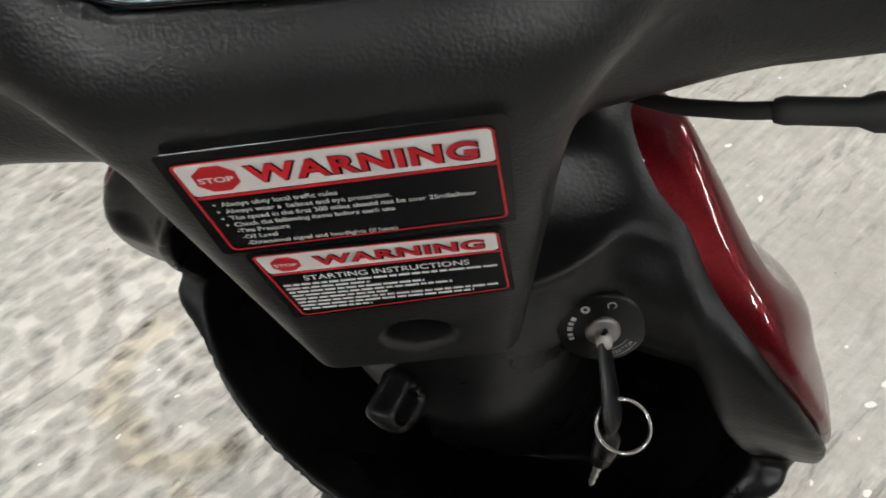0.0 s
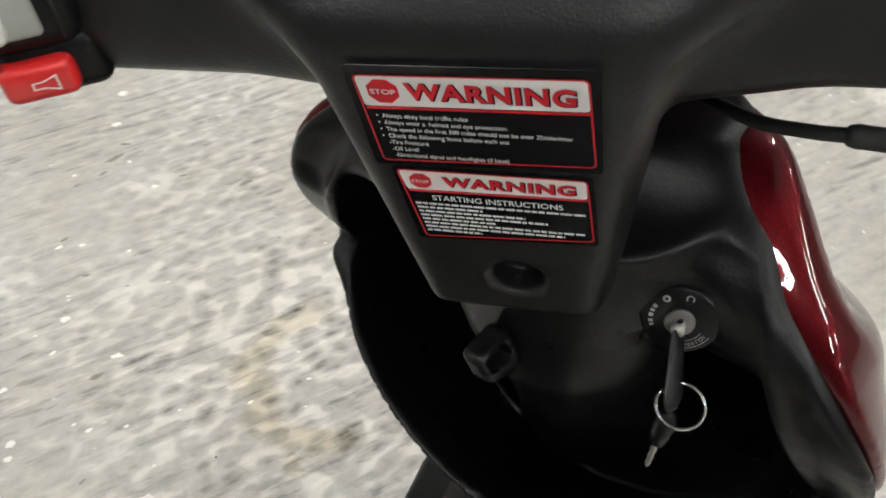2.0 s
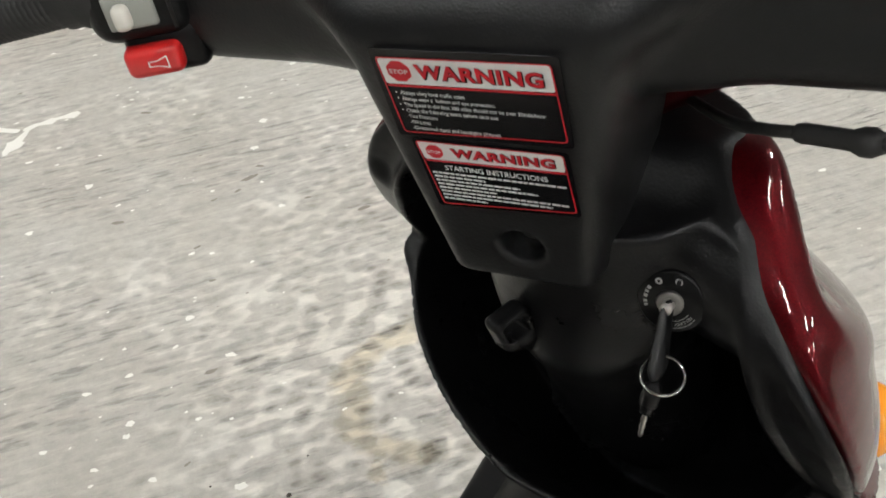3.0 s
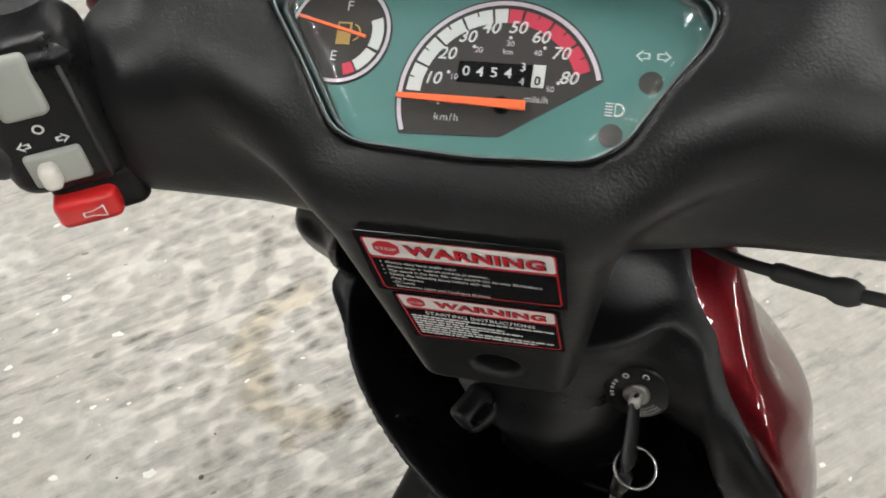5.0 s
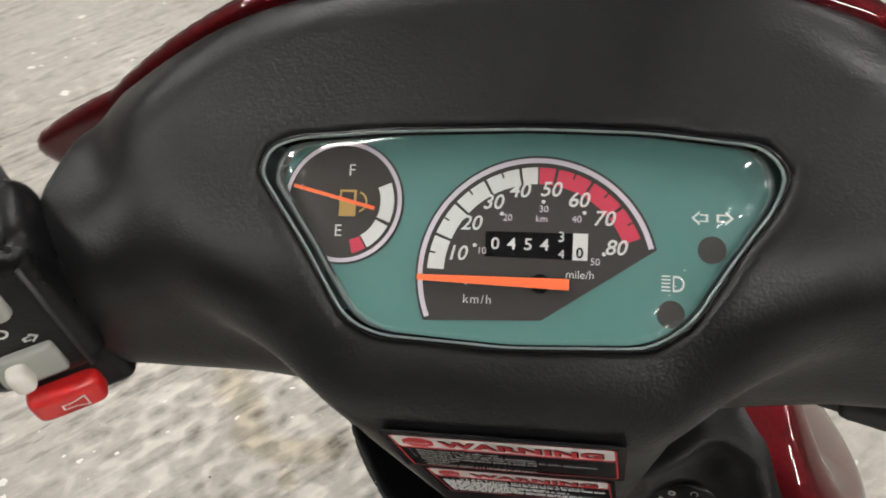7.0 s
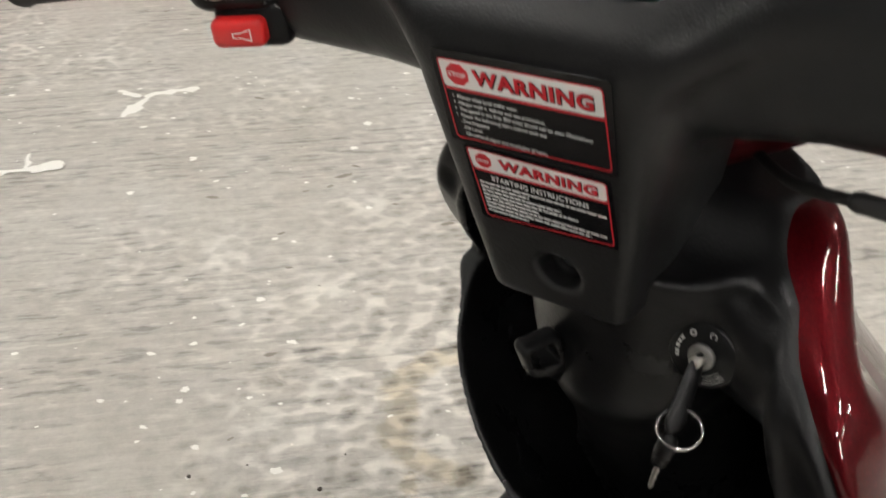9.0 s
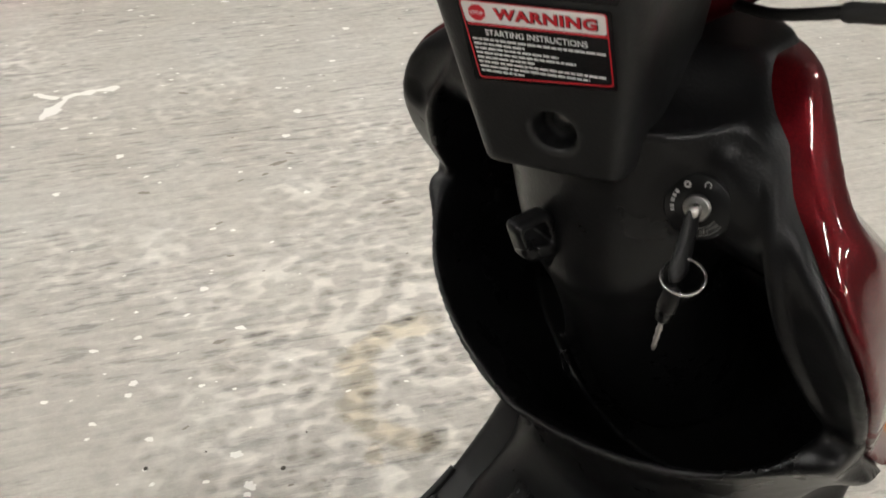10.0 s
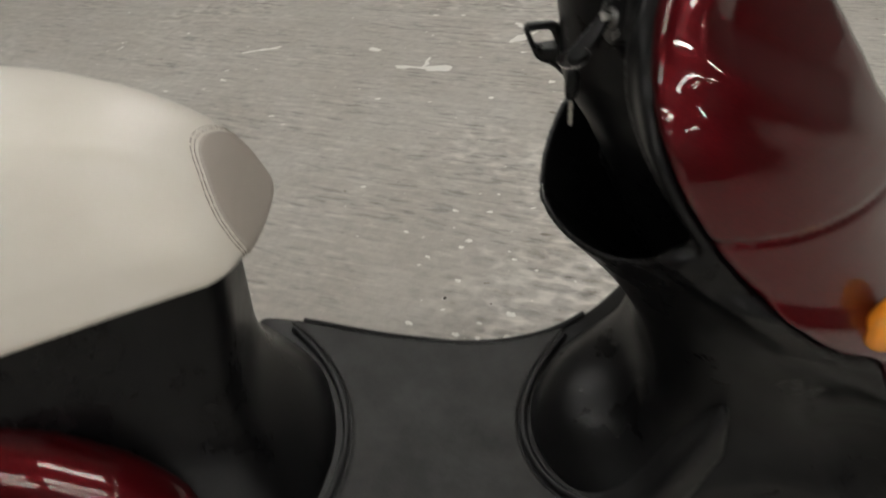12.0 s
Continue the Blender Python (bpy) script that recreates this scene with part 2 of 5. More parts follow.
# ---------------------------------------------------------------- mesh tools
def mesh_object(name, verts, faces, material, parent=None, matrix=None, smooth=True, label=""):
    me = bpy.data.meshes.new(name)
    if matrix is not None:
        m = np.array(matrix)
        verts = np.asarray(verts, float) @ m[:3, :3].T + m[:3, 3]
    me.from_pydata([tuple(map(float, v)) for v in verts], [], [tuple(map(int, f)) for f in faces])
    me.validate()
    if smooth:
        me.polygons.foreach_set("use_smooth", [True] * len(me.polygons))
    me.materials.append(material)
    me.update()
    ob = new(name, me)
    ob.parent = parent
    if label:
        ob["label"] = label
    return ob


def part(name, bm, material, parent, label="", matrix=None, smooth=True):
    if matrix is not None:
        bmesh.ops.transform(bm, matrix=matrix, verts=bm.verts)
    me = bpy.data.meshes.new(name)
    bm.normal_update()
    bm.to_mesh(me)
    bm.free()
    if smooth:
        me.polygons.foreach_set("use_smooth", [True] * len(me.polygons))
    me.materials.append(material)
    ob = new(name, me)
    ob.parent = parent
    if label:
        ob["label"] = label
    return ob


def thing(name, label, category, group="", kind=""):
    return tagged(new(name), label, category, group, kind)


def box(x0, x1, y0, y1, z0, z1, r=0.0, seg=2):
    bm = bmesh.new()
    bmesh.ops.create_cube(bm, size=1.0)
    for v in bm.verts:
        v.co = Vector(((x0 + x1) / 2 + v.co.x * (x1 - x0), (y0 + y1) / 2 + v.co.y * (y1 - y0), (z0 + z1) / 2 + v.co.z * (z1 - z0)))
    if r:
        bmesh.ops.bevel(bm, geom=bm.edges[:], offset=r, segments=seg, affect="EDGES", profile=0.5)
    return bm


def tube(points, radii, sides=16, caps=True):
    """A round rod along points; radii one number or one for each point."""
    pts = [Vector(p) for p in points]
    rad = [radii] * len(pts) if isinstance(radii, (int, float)) else list(radii)
    bm = bmesh.new()
    rings = []
    up = Vector((0, 0, 1))
    for i, p in enumerate(pts):
        t = (pts[min(i + 1, len(pts) - 1)] - pts[max(i - 1, 0)]).normalized()
        if i == 0:
            side = t.cross(up if abs(t.z) < 0.9 else Vector((1, 0, 0))).normalized()
        else:
            side = (side - t * side.dot(t)).normalized()
        other = t.cross(side)
        rings.append([bm.verts.new(p + (side * math.cos(a) + other * math.sin(a)) * rad[i]) for a in np.linspace(0, 2 * math.pi, sides, endpoint=False)])
    for a, b in zip(rings, rings[1:]):
        for k in range(sides):
            bm.faces.new((a[k], a[(k + 1) % sides], b[(k + 1) % sides], b[k]))
    if caps:
        bm.faces.new(rings[0][::-1])
        bm.faces.new(rings[-1])
    bmesh.ops.recalc_face_normals(bm, faces=bm.faces[:])
    return bm


def spline(points, n=8):
    """Catmull-Rom through points."""
    p = [Vector(q) for q in points]
    p = [p[0] * 2 - p[1]] + p + [p[-1] * 2 - p[-2]]
    out = []
    for i in range(1, len(p) - 2):
        for k in range(n):
            t = k / n
            a, b, c, d = p[i - 1:i + 3]
            out.append(0.5 * (2 * b + (c - a) * t + (2 * a - 5 * b + 4 * c - d) * t * t + (3 * b - a - 3 * c + d) * t ** 3))
    return out + [p[-2]]


def torus(radius, minor, n=48, m=12):
    bm = bmesh.new()
    rings = []
    for a in np.linspace(0, 2 * math.pi, n, endpoint=False):
        rings.append([bm.verts.new(((radius + minor * math.cos(b)) * math.cos(a), (radius + minor * math.cos(b)) * math.sin(a), minor * math.sin(b))) for b in np.linspace(0, 2 * math.pi, m, endpoint=False)])
    for i in range(n):
        for k in range(m):
            bm.faces.new((rings[i][k], rings[(i + 1) % n][k], rings[(i + 1) % n][(k + 1) % m], rings[i][(k + 1) % m]))
    return bm


def surface(field, lo, hi, step):
    """Surface nets: the zero surface of field(x, y, z) as points and quads."""
    axes = [np.arange(a, b + step, step) for a, b in zip(lo, hi)]
    grid = np.meshgrid(*axes, indexing="ij")
    val = field(*grid)
    ins = val < 0
    shape = np.array(val.shape) - 1
    corner = [(i, j, k) for i in (0, 1) for j in (0, 1) for k in (0, 1)]
    cut = lambda a, c: a[c[0]:c[0] + shape[0], c[1]:c[1] + shape[1], c[2]:c[2] + shape[2]]
    total = sum(cut(ins, c).astype(np.int8) for c in corner)
    mixed = (total > 0) & (total < 8)
    cells = np.argwhere(mixed)
    acc = np.zeros((len(cells), 3))
    cnt = np.zeros(len(cells))
    for a in corner:
        for d in range(3):
            if a[d]:
                continue
            b = list(a)
            b[d] = 1
            va = val[tuple((cells + a).T)]
            vb = val[tuple((cells + b).T)]
            hit = (va < 0) != (vb < 0)
            f = np.where(hit, va / np.where(hit, va - vb, 1), 0)
            q = cells + np.array(a, float)
            q[:, d] += f
            acc[hit] += q[hit]
            cnt[hit] += 1
    verts = np.array(lo) + acc / cnt[:, None] * step
    for _ in range(2):
        h = step * 0.2
        f0 = field(*verts.T)
        g = np.stack([field(*(verts + np.eye(3)[d] * h).T) - field(*(verts - np.eye(3)[d] * h).T) for d in range(3)], 1) / (2 * h)
        s = -(f0 / np.maximum((g * g).sum(1), 1e-6))[:, None] * g
        ln = np.linalg.norm(s, axis=1, keepdims=True)
        verts = verts + s * np.minimum(1, 0.5 * step / np.maximum(ln, 1e-9))
    index = -np.ones(mixed.shape, int)
    index[mixed] = np.arange(len(cells))
    quads = []
    for d in range(3):
        u, v = (d + 1) % 3, (d + 2) % 3
        lo_s = [slice(None)] * 3
        hi_s = [slice(None)] * 3
        lo_s[d], hi_s[d] = slice(0, -1), slice(1, None)
        change = ins[tuple(lo_s)] != ins[tuple(hi_s)]
        e = np.argwhere(change)
        ok = (e[:, u] > 0) & (e[:, v] > 0) & (e[:, u] < shape[u]) & (e[:, v] < shape[v])
        e = e[ok]
        flip = ins[tuple(lo_s)][tuple(e.T)]
        du, dv = np.eye(3, dtype=int)[u], np.eye(3, dtype=int)[v]
        q = np.stack([index[tuple((e - du - dv).T)], index[tuple((e - dv).T)], index[tuple(e.T)], index[tuple((e - du).T)]], 1)
        q[~flip] = q[~flip][:, ::-1]
        quads.append(q)
    return verts, np.concatenate(quads)


def smin(a, b, k):
    h = np.clip(0.5 + 0.5 * (b - a) / k, 0, 1)
    return b * (1 - h) + a * h - k * h * (1 - h)


def smax(a, b, k):
    return -smin(-a, -b, k)


def s_box(x, y, z, c, half, r):
    q = [np.abs(p - o) - (h - r) for p, o, h in zip((x, y, z), c, half)]
    out = np.sqrt(sum(np.maximum(a, 0) ** 2 for a in q))
    return out + np.minimum(np.maximum(np.maximum(q[0], q[1]), q[2]), 0) - r


def s_capsule(x, y, z, a, b, ra, rb):
    a, b = np.array(a), np.array(b)
    d = b - a
    h = np.clip(((x - a[0]) * d[0] + (y - a[1]) * d[1] + (z - a[2]) * d[2]) / (d @ d), 0, 1)
    return np.sqrt((x - a[0] - h * d[0]) ** 2 + (y - a[1] - h * d[1]) ** 2 + (z - a[2] - h * d[2]) ** 2) - (ra + (rb - ra) * h)


def s_ellipsoid(x, y, z, c, r):
    k0 = np.sqrt(((x - c[0]) / r[0]) ** 2 + ((y - c[1]) / r[1]) ** 2 + ((z - c[2]) / r[2]) ** 2)
    k1 = np.sqrt(((x - c[0]) / r[0] ** 2) ** 2 + ((y - c[1]) / r[1] ** 2) ** 2 + ((z - c[2]) / r[2] ** 2) ** 2)
    return k0 * (k0 - 1) / np.maximum(k1, 1e-6)


def s_polygon(u, v, pts):
    """Signed distance in a plane to a closed outline."""
    d = np.full(u.shape, 1e9)
    s = np.ones(u.shape)
    n = len(pts)
    for i in range(n):
        (ax, ay), (bx, by) = pts[i], pts[i - 1]
        ex, ey = bx - ax, by - ay
        wx, wy = u - ax, v - ay
        t = np.clip((wx * ex + wy * ey) / (ex * ex + ey * ey), 0, 1)
        d = np.minimum(d, (wx - ex * t) ** 2 + (wy - ey * t) ** 2)
        c = np.stack([v >= ay, v < by, ex * wy > ey * wx])
        s = np.where(c.all(0) | (~c).all(0), -s, s)
    return s * np.sqrt(d)


def profile(z, table):
    t = np.array(table)
    return np.interp(z, t[:, 0], t[:, 1])


def smooth_profile(z, table, w=0.012):
    return sum(profile(z + o * w, table) for o in (-2, -1, 0, 1, 2)) / 5


def sdf_part(name, field, lo, hi, step, material, parent, label="", matrix=None):
    v, f = surface(field, lo, hi, step)
    return mesh_object(name, v, f, material, parent, matrix, True, label)


def lettering(words, size, bold=0.0, shear=0.0, align="CENTER", wide=1.0, spacing=1.0):
    """Flat outline of words in Blender's own font, as points and faces."""
    cu = bpy.data.curves.new("lettering", "FONT")
    cu.body, cu.size, cu.offset, cu.shear, cu.align_x, cu.align_y = words, 1.0, bold, shear, align, "CENTER"
    cu.space_character = spacing
    cu.resolution_u = 4
    ob = bpy.data.objects.new("lettering", cu)
    me = bpy.data.meshes.new_from_object(ob)
    v = np.array([(p.co.x * size * wide, p.co.y * size, 0) for p in me.vertices])
    f = [tuple(p.vertices) for p in me.polygons]
    bpy.data.objects.remove(ob)
    bpy.data.meshes.remove(me)
    bpy.data.curves.remove(cu)
    return v, f


class Sheet:
    """A plane with coordinates in metres; things are laid on it a little proud."""

    def __init__(self, origin, across, up, matrix):
        self.o, self.a, self.u, self.m = np.array(origin, float), np.array(across, float), np.array(up, float), matrix
        self.a /= np.linalg.norm(self.a)
        self.u /= np.linalg.norm(self.u)
        self.n = np.cross(self.a, self.u)

    def put(self, pts, lift):
        p = np.asarray(pts, float)
        return self.o + p[:, :1] * self.a + p[:, 1:2] * self.u + lift * self.n

    def flat(self, name, outline, lift, material, parent, label="", thick=0.0004):
        """A thin plate with a closed outline."""
        n = len(outline)
        v = np.concatenate([self.put(outline, lift), self.put(outline, lift - thick)])
        f = [tuple(range(n))] + [(i, n + i, n + (i + 1) % n, (i + 1) % n) for i in range(n)]
        return mesh_object(name, v, f, material, parent, self.m, False, label)

    def band(self, name, inner, outer, lift, material, parent, label="", closed=False):
        n = len(inner)
        v = np.concatenate([self.put(inner, lift), self.put(outer, lift)])
        f = [(i, (i + 1) % n, n + (i + 1) % n, n + i) for i in range(n if closed else n - 1)]
        return mesh_object(name, v, f, material, parent, self.m, False, label)

    def words(self, name, text, u, v, size, lift, material, parent, label="", **kw):
        p, f = lettering(text, size, **kw)
        p = p[:, :2] + (u, v)
        return mesh_object(name, self.put(p, lift), f, material, parent, self.m, False, label)


def ring_points(c, r, a0, a1, n):
    return [(c[0] + r * math.cos(radians(a)), c[1] + r * math.sin(radians(a))) for a in np.linspace(a0, a1, n)]


def rounded(pts, r, seg=4):
    """A polygon with its corners rounded."""
    out = []
    n = len(pts)
    for i in range(n):
        p, a, b = (Vector(pts[i]), Vector(pts[i - 1]), Vector(pts[(i + 1) % n]))
        k = min(r, (a - p).length * 0.45, (b - p).length * 0.45)
        s, e = p + (a - p).normalized() * k, p + (b - p).normalized() * k
        for j in range(seg + 1):
            t = j / seg
            q = s * (1 - t) ** 2 + p * 2 * t * (1 - t) + e * t * t
            out.append((q.x, q.y))
    return out


# ---------------------------------------------------------------- the room
def room():
    me = bpy.data.meshes.new("floor")
    me.from_pydata([(-9, -9, 0), (9, -9, 0), (9, 9, 0), (-9, 9, 0)], [], [(0, 1, 2, 3)])
    me.materials.append(CONCRETE)
    tagged(new("floor", me), "pale brushed concrete floor with drag marks and paint spots", "floor", kind="structure")
    for name, b in (("wall_west", box(-9.2, -9, -9.2, 9.2, 0, 3.9)), ("wall_east", box(9, 9.2, -9.2, 9.2, 0, 3.9)),
                    ("wall_north", box(-9, 9, 9, 9.2, 0, 3.9)), ("wall_south", box(-9, 9, -9.2, -9, 0, 3.9))):
        tagged(part(name, b, WALL_PAINT, None, smooth=False), "plain grey painted garage wall", "wall", kind="structure")
    tagged(part("ceiling", box(-9.2, 9.2, -9.2, 9.2, 3.9, 4.1), CEILING_PAINT, None, smooth=False), "plain dark garage ceiling", "ceiling", kind="structure")


def ceiling_lights():
    first = thing("ceiling_light", "twin-tube fluorescent batten fixed under the ceiling", "ceiling light", "ceiling lights")
    part("housing", box(-0.09, 0.09, -0.78, 0.78, 0.0, 0.06, 0.01), BODY_STEEL, first, smooth=False)
    for x in (-0.045, 0.045):
        part("tube", tube([(x, -0.75, -0.025), (x, 0.75, -0.025)], 0.014, 10), TUBE, first, "glowing fluorescent tube")
    first.location = (-4.8, -2.6, 3.83)
    for x in (-4.8, -1.7, 1.6, 4.8, 7.6):
        for y in (-2.6, 0.6, 4.4):
            if (x, y) != (-4.8, -2.6):
                copy_thing(first, pose(x, y, 3.83))


room()
ceiling_lights()


# ---------------------------------------------------------------- the scooter: handlebar
# body frame: x to its right, y ahead, z up; the bars are turned a little to the left
BAR = pose(0.0041, -0.0422, 1.0006, 0, -4.04, 15.4)
scooter = thing("scooter", "dark red step-through scooter with black plastic trim on the concrete floor", "scooter")

TOP0, TOP_SLOPE = 0.041, 0.80
DIAL0, DIAL_SLOPE = 0.0366, 0.651
PANEL = [(-0.083, 0.045), (-0.080, 0.053), (-0.071, 0.0565), (-0.038, 0.059), (0.006, 0.060), (0.042, 0.059), (0.076, 0.055), (0.083, 0.047),
         (0.080, 0.037), (0.069, 0.021), (0.057, 0.001), (0.045, -0.007), (0.002, -0.009), (-0.041, -0.007), (-0.052, -0.002), (-0.067, 0.022)]


COVER_W = [(-0.14, 0.0440), (-0.08, 0.0525), (-0.02, 0.0610), (0.005, 0.0695), (0.020, 0.094), (0.035, 0.113), (0.06, 0.121)]
COVER_N = [(-0.14, 14.0), (-0.02, 14.0), (0.004, 9.0), (0.030, 2.9), (0.05, 2.5)]


def cover_field(x, y, z):
    """A flat-faced column that swells upwards into the rounded bowl round the instruments."""
    ax = np.abs(x)
    ct = 1 / math.hypot(1, TOP_SLOPE)
    top = (z - TOP0 - TOP_SLOPE * y) * ct
    crown = (z - 0.118 + 1.9 * np.maximum(ax - 0.02, 0) ** 1.9 * 1.2 + 0.10 * np.maximum(y - 0.03, 0)) * 0.9
    w, n = smooth_profile(z, COVER_W, 0.005), smooth_profile(z, COVER_N, 0.005)
    r = np.minimum(ax / w, 1.6)
    steep = 0.060 * n / w * r ** (n - 1)
    front = (-(y + 0.0216 + 0.227 * z) + 0.060 * r ** n) / np.sqrt(1.05 + steep ** 2)
    bowl = smax(smax(front, top, 0.020), -(z + 0.139 - 0.25 * np.maximum(y, 0)), 0.008)
    shoulder = smax(smax(smax(top + 0.006, 0.59 * ax - 0.807 * y - 0.0365, 0.03), ax - 0.16, 0.02), smax(0.012 - y, -0.01 - z, 0.01), 0.02)
    hood = smax(smin(bowl, shoulder, 0.008), smax(y - 0.088, crown, 0.012), 0.010)
    arm = s_box(ax, y, z, (0.125, 0.044, 0.0165), (0.085, 0.038, 0.043), 0.033)
    arm = smax(arm, (ax - 0.163 - 0.10 * z) * 0.98, 0.006)
    arm = smax(arm, -0.0265 + 0.010 * np.clip((x - 0.06) / 0.05, 0, 1) - z, 0.016)
    f = smin(hood, arm, 0.022)
    # window for the instruments
    v = (y + TOP_SLOPE * (z - TOP0)) * ct
    win = np.maximum(s_polygon(x - 0.0012, v, PANEL) - 0.0002, -(top + 0.016))
    f = smax(f, -win, 0.002)
    # screw hole low on the column
    hole = np.maximum(np.sqrt((x - 0.0044) ** 2 + (z + 0.107) ** 2) - 0.0115, y - 0.02)
    return smax(f, -hole, 0.003)


def handlebar():
    cover = sdf_part("handlebar_cover", cover_field, (-0.175, -0.05, -0.15), (0.175, 0.10, 0.13), 0.0026, BLACK_PLASTIC, scooter, "black grained plastic handlebar cover", BAR)
    part("screw", tube([(0.0044, 0.0175, -0.107), (0.0044, 0.021, -0.107)], [0.0055, 0.006], 16), DARK_STEEL, cover, "recessed screw head", BAR)

    # red front shell: the same outline, a little larger, in front of the cover
    def shell(x, y, z):
        ax = np.abs(x)
        crown = z - 0.1215 + 2.28 * np.maximum(ax - 0.02, 0) ** 1.9 - 0.35 * np.maximum(ax - 0.165, 0) + 0.10 * np.maximum(y - 0.03, 0) + 1.3 * np.maximum(y - 0.092, 0)
        f = smax(crown * 0.9, smax(0.084 - y, y - 0.20, 0.006), 0.008)
        f = smax(f, ax - 0.225 + 3.0 * np.maximum(y - 0.1, 0) ** 1.5 + 1.6 * np.maximum(y - 0.098, 0), 0.02)
        return smax(f, -0.085 + 0.62 * np.maximum(ax - 0.05, 0) - z, 0.02)
    sdf_part("front_shell", shell, (-0.24, 0.07, -0.11), (0.24, 0.215, 0.14), 0.004, RED_PAINT, scooter, "glossy red front handlebar shell", BAR)
    return cover


def instruments():
    dial = Sheet((0, 0, DIAL0), (1, 0, 0), (0, 1, DIAL_SLOPE), BAR)
    plate = dial.flat("instrument_panel", [(u * 1.06, 0.027 + (v - 0.027) * 1.16) for u, v in PANEL], 0.0, TEAL, scooter, "teal instrument panel with speedometer and fuel gauge", 0.002)
    # speedometer
    c = (0.010, 0.017)
    dial.flat("speedometer_face", ring_points(c, 0.0382, 14, 204, 40) + [(0.0126, 0.003)], 0.0004, DIAL_DARK, plate)
    dial.band("speedometer_ring", ring_points(c, 0.0358, 15, 203, 48), ring_points(c, 0.0374, 15, 203, 48), 0.0008, DIAL_LILAC, plate)
    step = 19.8
    for k in range(8):
        a0, a1 = 179 - step * k, 179 - step * (k + 1)
        if k == 4:
            dial.band("scale_block", ring_points(c, 0.0290, a0 - 0.8, a0 - 9.5, 6), ring_points(c, 0.0344, a0 - 0.8, a0 - 9.5, 6), 0.0008, DIAL_WHITE, plate)
            a0 -= 9.5
        dial.band("scale_block", ring_points(c, 0.0290, a0 - 0.8, a1 + 0.8, 8), ring_points(c, 0.0344, a0 - 0.8, a1 + 0.8, 8), 0.0008, DIAL_WHITE if k < 4 else DIAL_RED, plate)
        am = 179 - step * (k + 0.5)
        dial.band("scale_tick", ring_points(c, 0.0325, am - 0.5, am + 0.5, 2), ring_points(c, 0.0344, am - 0.5, am + 0.5, 2), 0.0011, DIAL_DARK, plate)
    for t, u, v in (("10", -15.1, 23.1), ("20", -10.9, 32.9), ("30", -4.2, 39.8), ("40", 4.1, 43.7), ("50", 14.0, 44.2), ("60", 22.7, 41.0), ("70", 30.7, 35.3), ("80", 34.6, 26.3)):
        dial.words("numeral", t, u / 1000, v / 1000, 0.0066, 0.0009, DIAL_WHITE, plate, shear=0.22, bold=0.012)
    for t, u, v in (("10", -7.0, 24.2), ("20", 0.8, 35.0), ("30", 12.1, 38.0), ("40", 22.5, 35.0), ("50", 28.6, 21.8), ("km", 11.6, 34.9)):
        dial.words("small_numeral", t, u / 1000, v / 1000, 0.0031, 0.0009, DIAL_LILAC, plate)
    for u, v in ((-9.3, 26.0), (-1.1, 36.3), (11.9, 40.4), (24.8, 37.2), (31.2, 24.4), (-11.5, 14.0)):
        dial.flat("dot", ring_points((u / 1000, v / 1000), 0.0006, 0, 330, 12), 0.0009, DIAL_WHITE, plate)
    dial.words("unit_mark", "mile/h", 0.0241, 0.0176, 0.0036, 0.0009, DIAL_WHITE, plate)
    dial.words("unit_mark", "km/h", -0.0077, 0.0087, 0.0040, 0.0009, DIAL_WHITE, plate, spacing=1.2)
    # odometer
    dial.flat("odometer_window", [(-0.006, 0.0225), (0.0265, 0.0222), (0.0265, 0.0306), (-0.006, 0.0306)], 0.0007, LABEL_BLACK, plate)
    dial.flat("tenths_wheel", [(0.0216, 0.0222), (0.0262, 0.0222), (0.0262, 0.0306), (0.0216, 0.0306)], 0.0010, DIAL_WHITE, plate)
    for i, t in enumerate("0454"):
        dial.words("odometer_digit", t, -0.0027 + 0.0052 * i, 0.0265, 0.0052, 0.0012, DIAL_WHITE, plate, wide=1.1, bold=0.01)
    dial.words("odometer_digit", "3", 0.0180, 0.0292, 0.0046, 0.0012, DIAL_WHITE, plate)
    dial.words("odometer_digit", "4", 0.0182, 0.0238, 0.0040, 0.0012, DIAL_WHITE, plate)
    dial.words("odometer_digit", "0", 0.0238, 0.0243, 0.0046, 0.0014, LABEL_BLACK, plate, bold=0.02)
    # speed needle
    s = Sheet((0, 0, DIAL0), (1, 0, 0), (0, 1, DIAL_SLOPE), BAR)
    s.flat("speed_needle", [(-0.0267, 0.0140), (0.0210, 0.0125), (0.0210, 0.0160), (-0.0267, 0.0158)], 0.0045, NEEDLE, plate, "orange speedometer needle", 0.0015)
    part("needle_hub", tube([Vector(s.put([(0.012, 0.0143)], 0.0)[0]), Vector(s.put([(0.012, 0.0143)], 0.0035)[0])], 0.003, 14), LABEL_BLACK, plate, "", BAR)
    # fuel gauge
    fc = (-0.0542, 0.0390)
    dial.flat("fuel_face", ring_points(fc, 0.0208, 0, 352, 46), 0.0004, DIAL_DARK, plate)
    dial.band("fuel_ring", ring_points(fc, 0.0188, 0, 352.5, 47), ring_points(fc, 0.0202, 0, 352.5, 47), 0.0008, DIAL_LILAC, plate, closed=True)
    dial.band("fuel_scale", ring_points(fc, 0.0130, 22, -22, 8), ring_points(fc, 0.0176, 22, -22, 8), 0.0008, DIAL_WHITE, plate)
    dial.band("fuel_scale", ring_points(fc, 0.0130, -26, -58, 8), ring_points(fc, 0.0176, -26, -58, 8), 0.0008, DIAL_WHITE, plate)
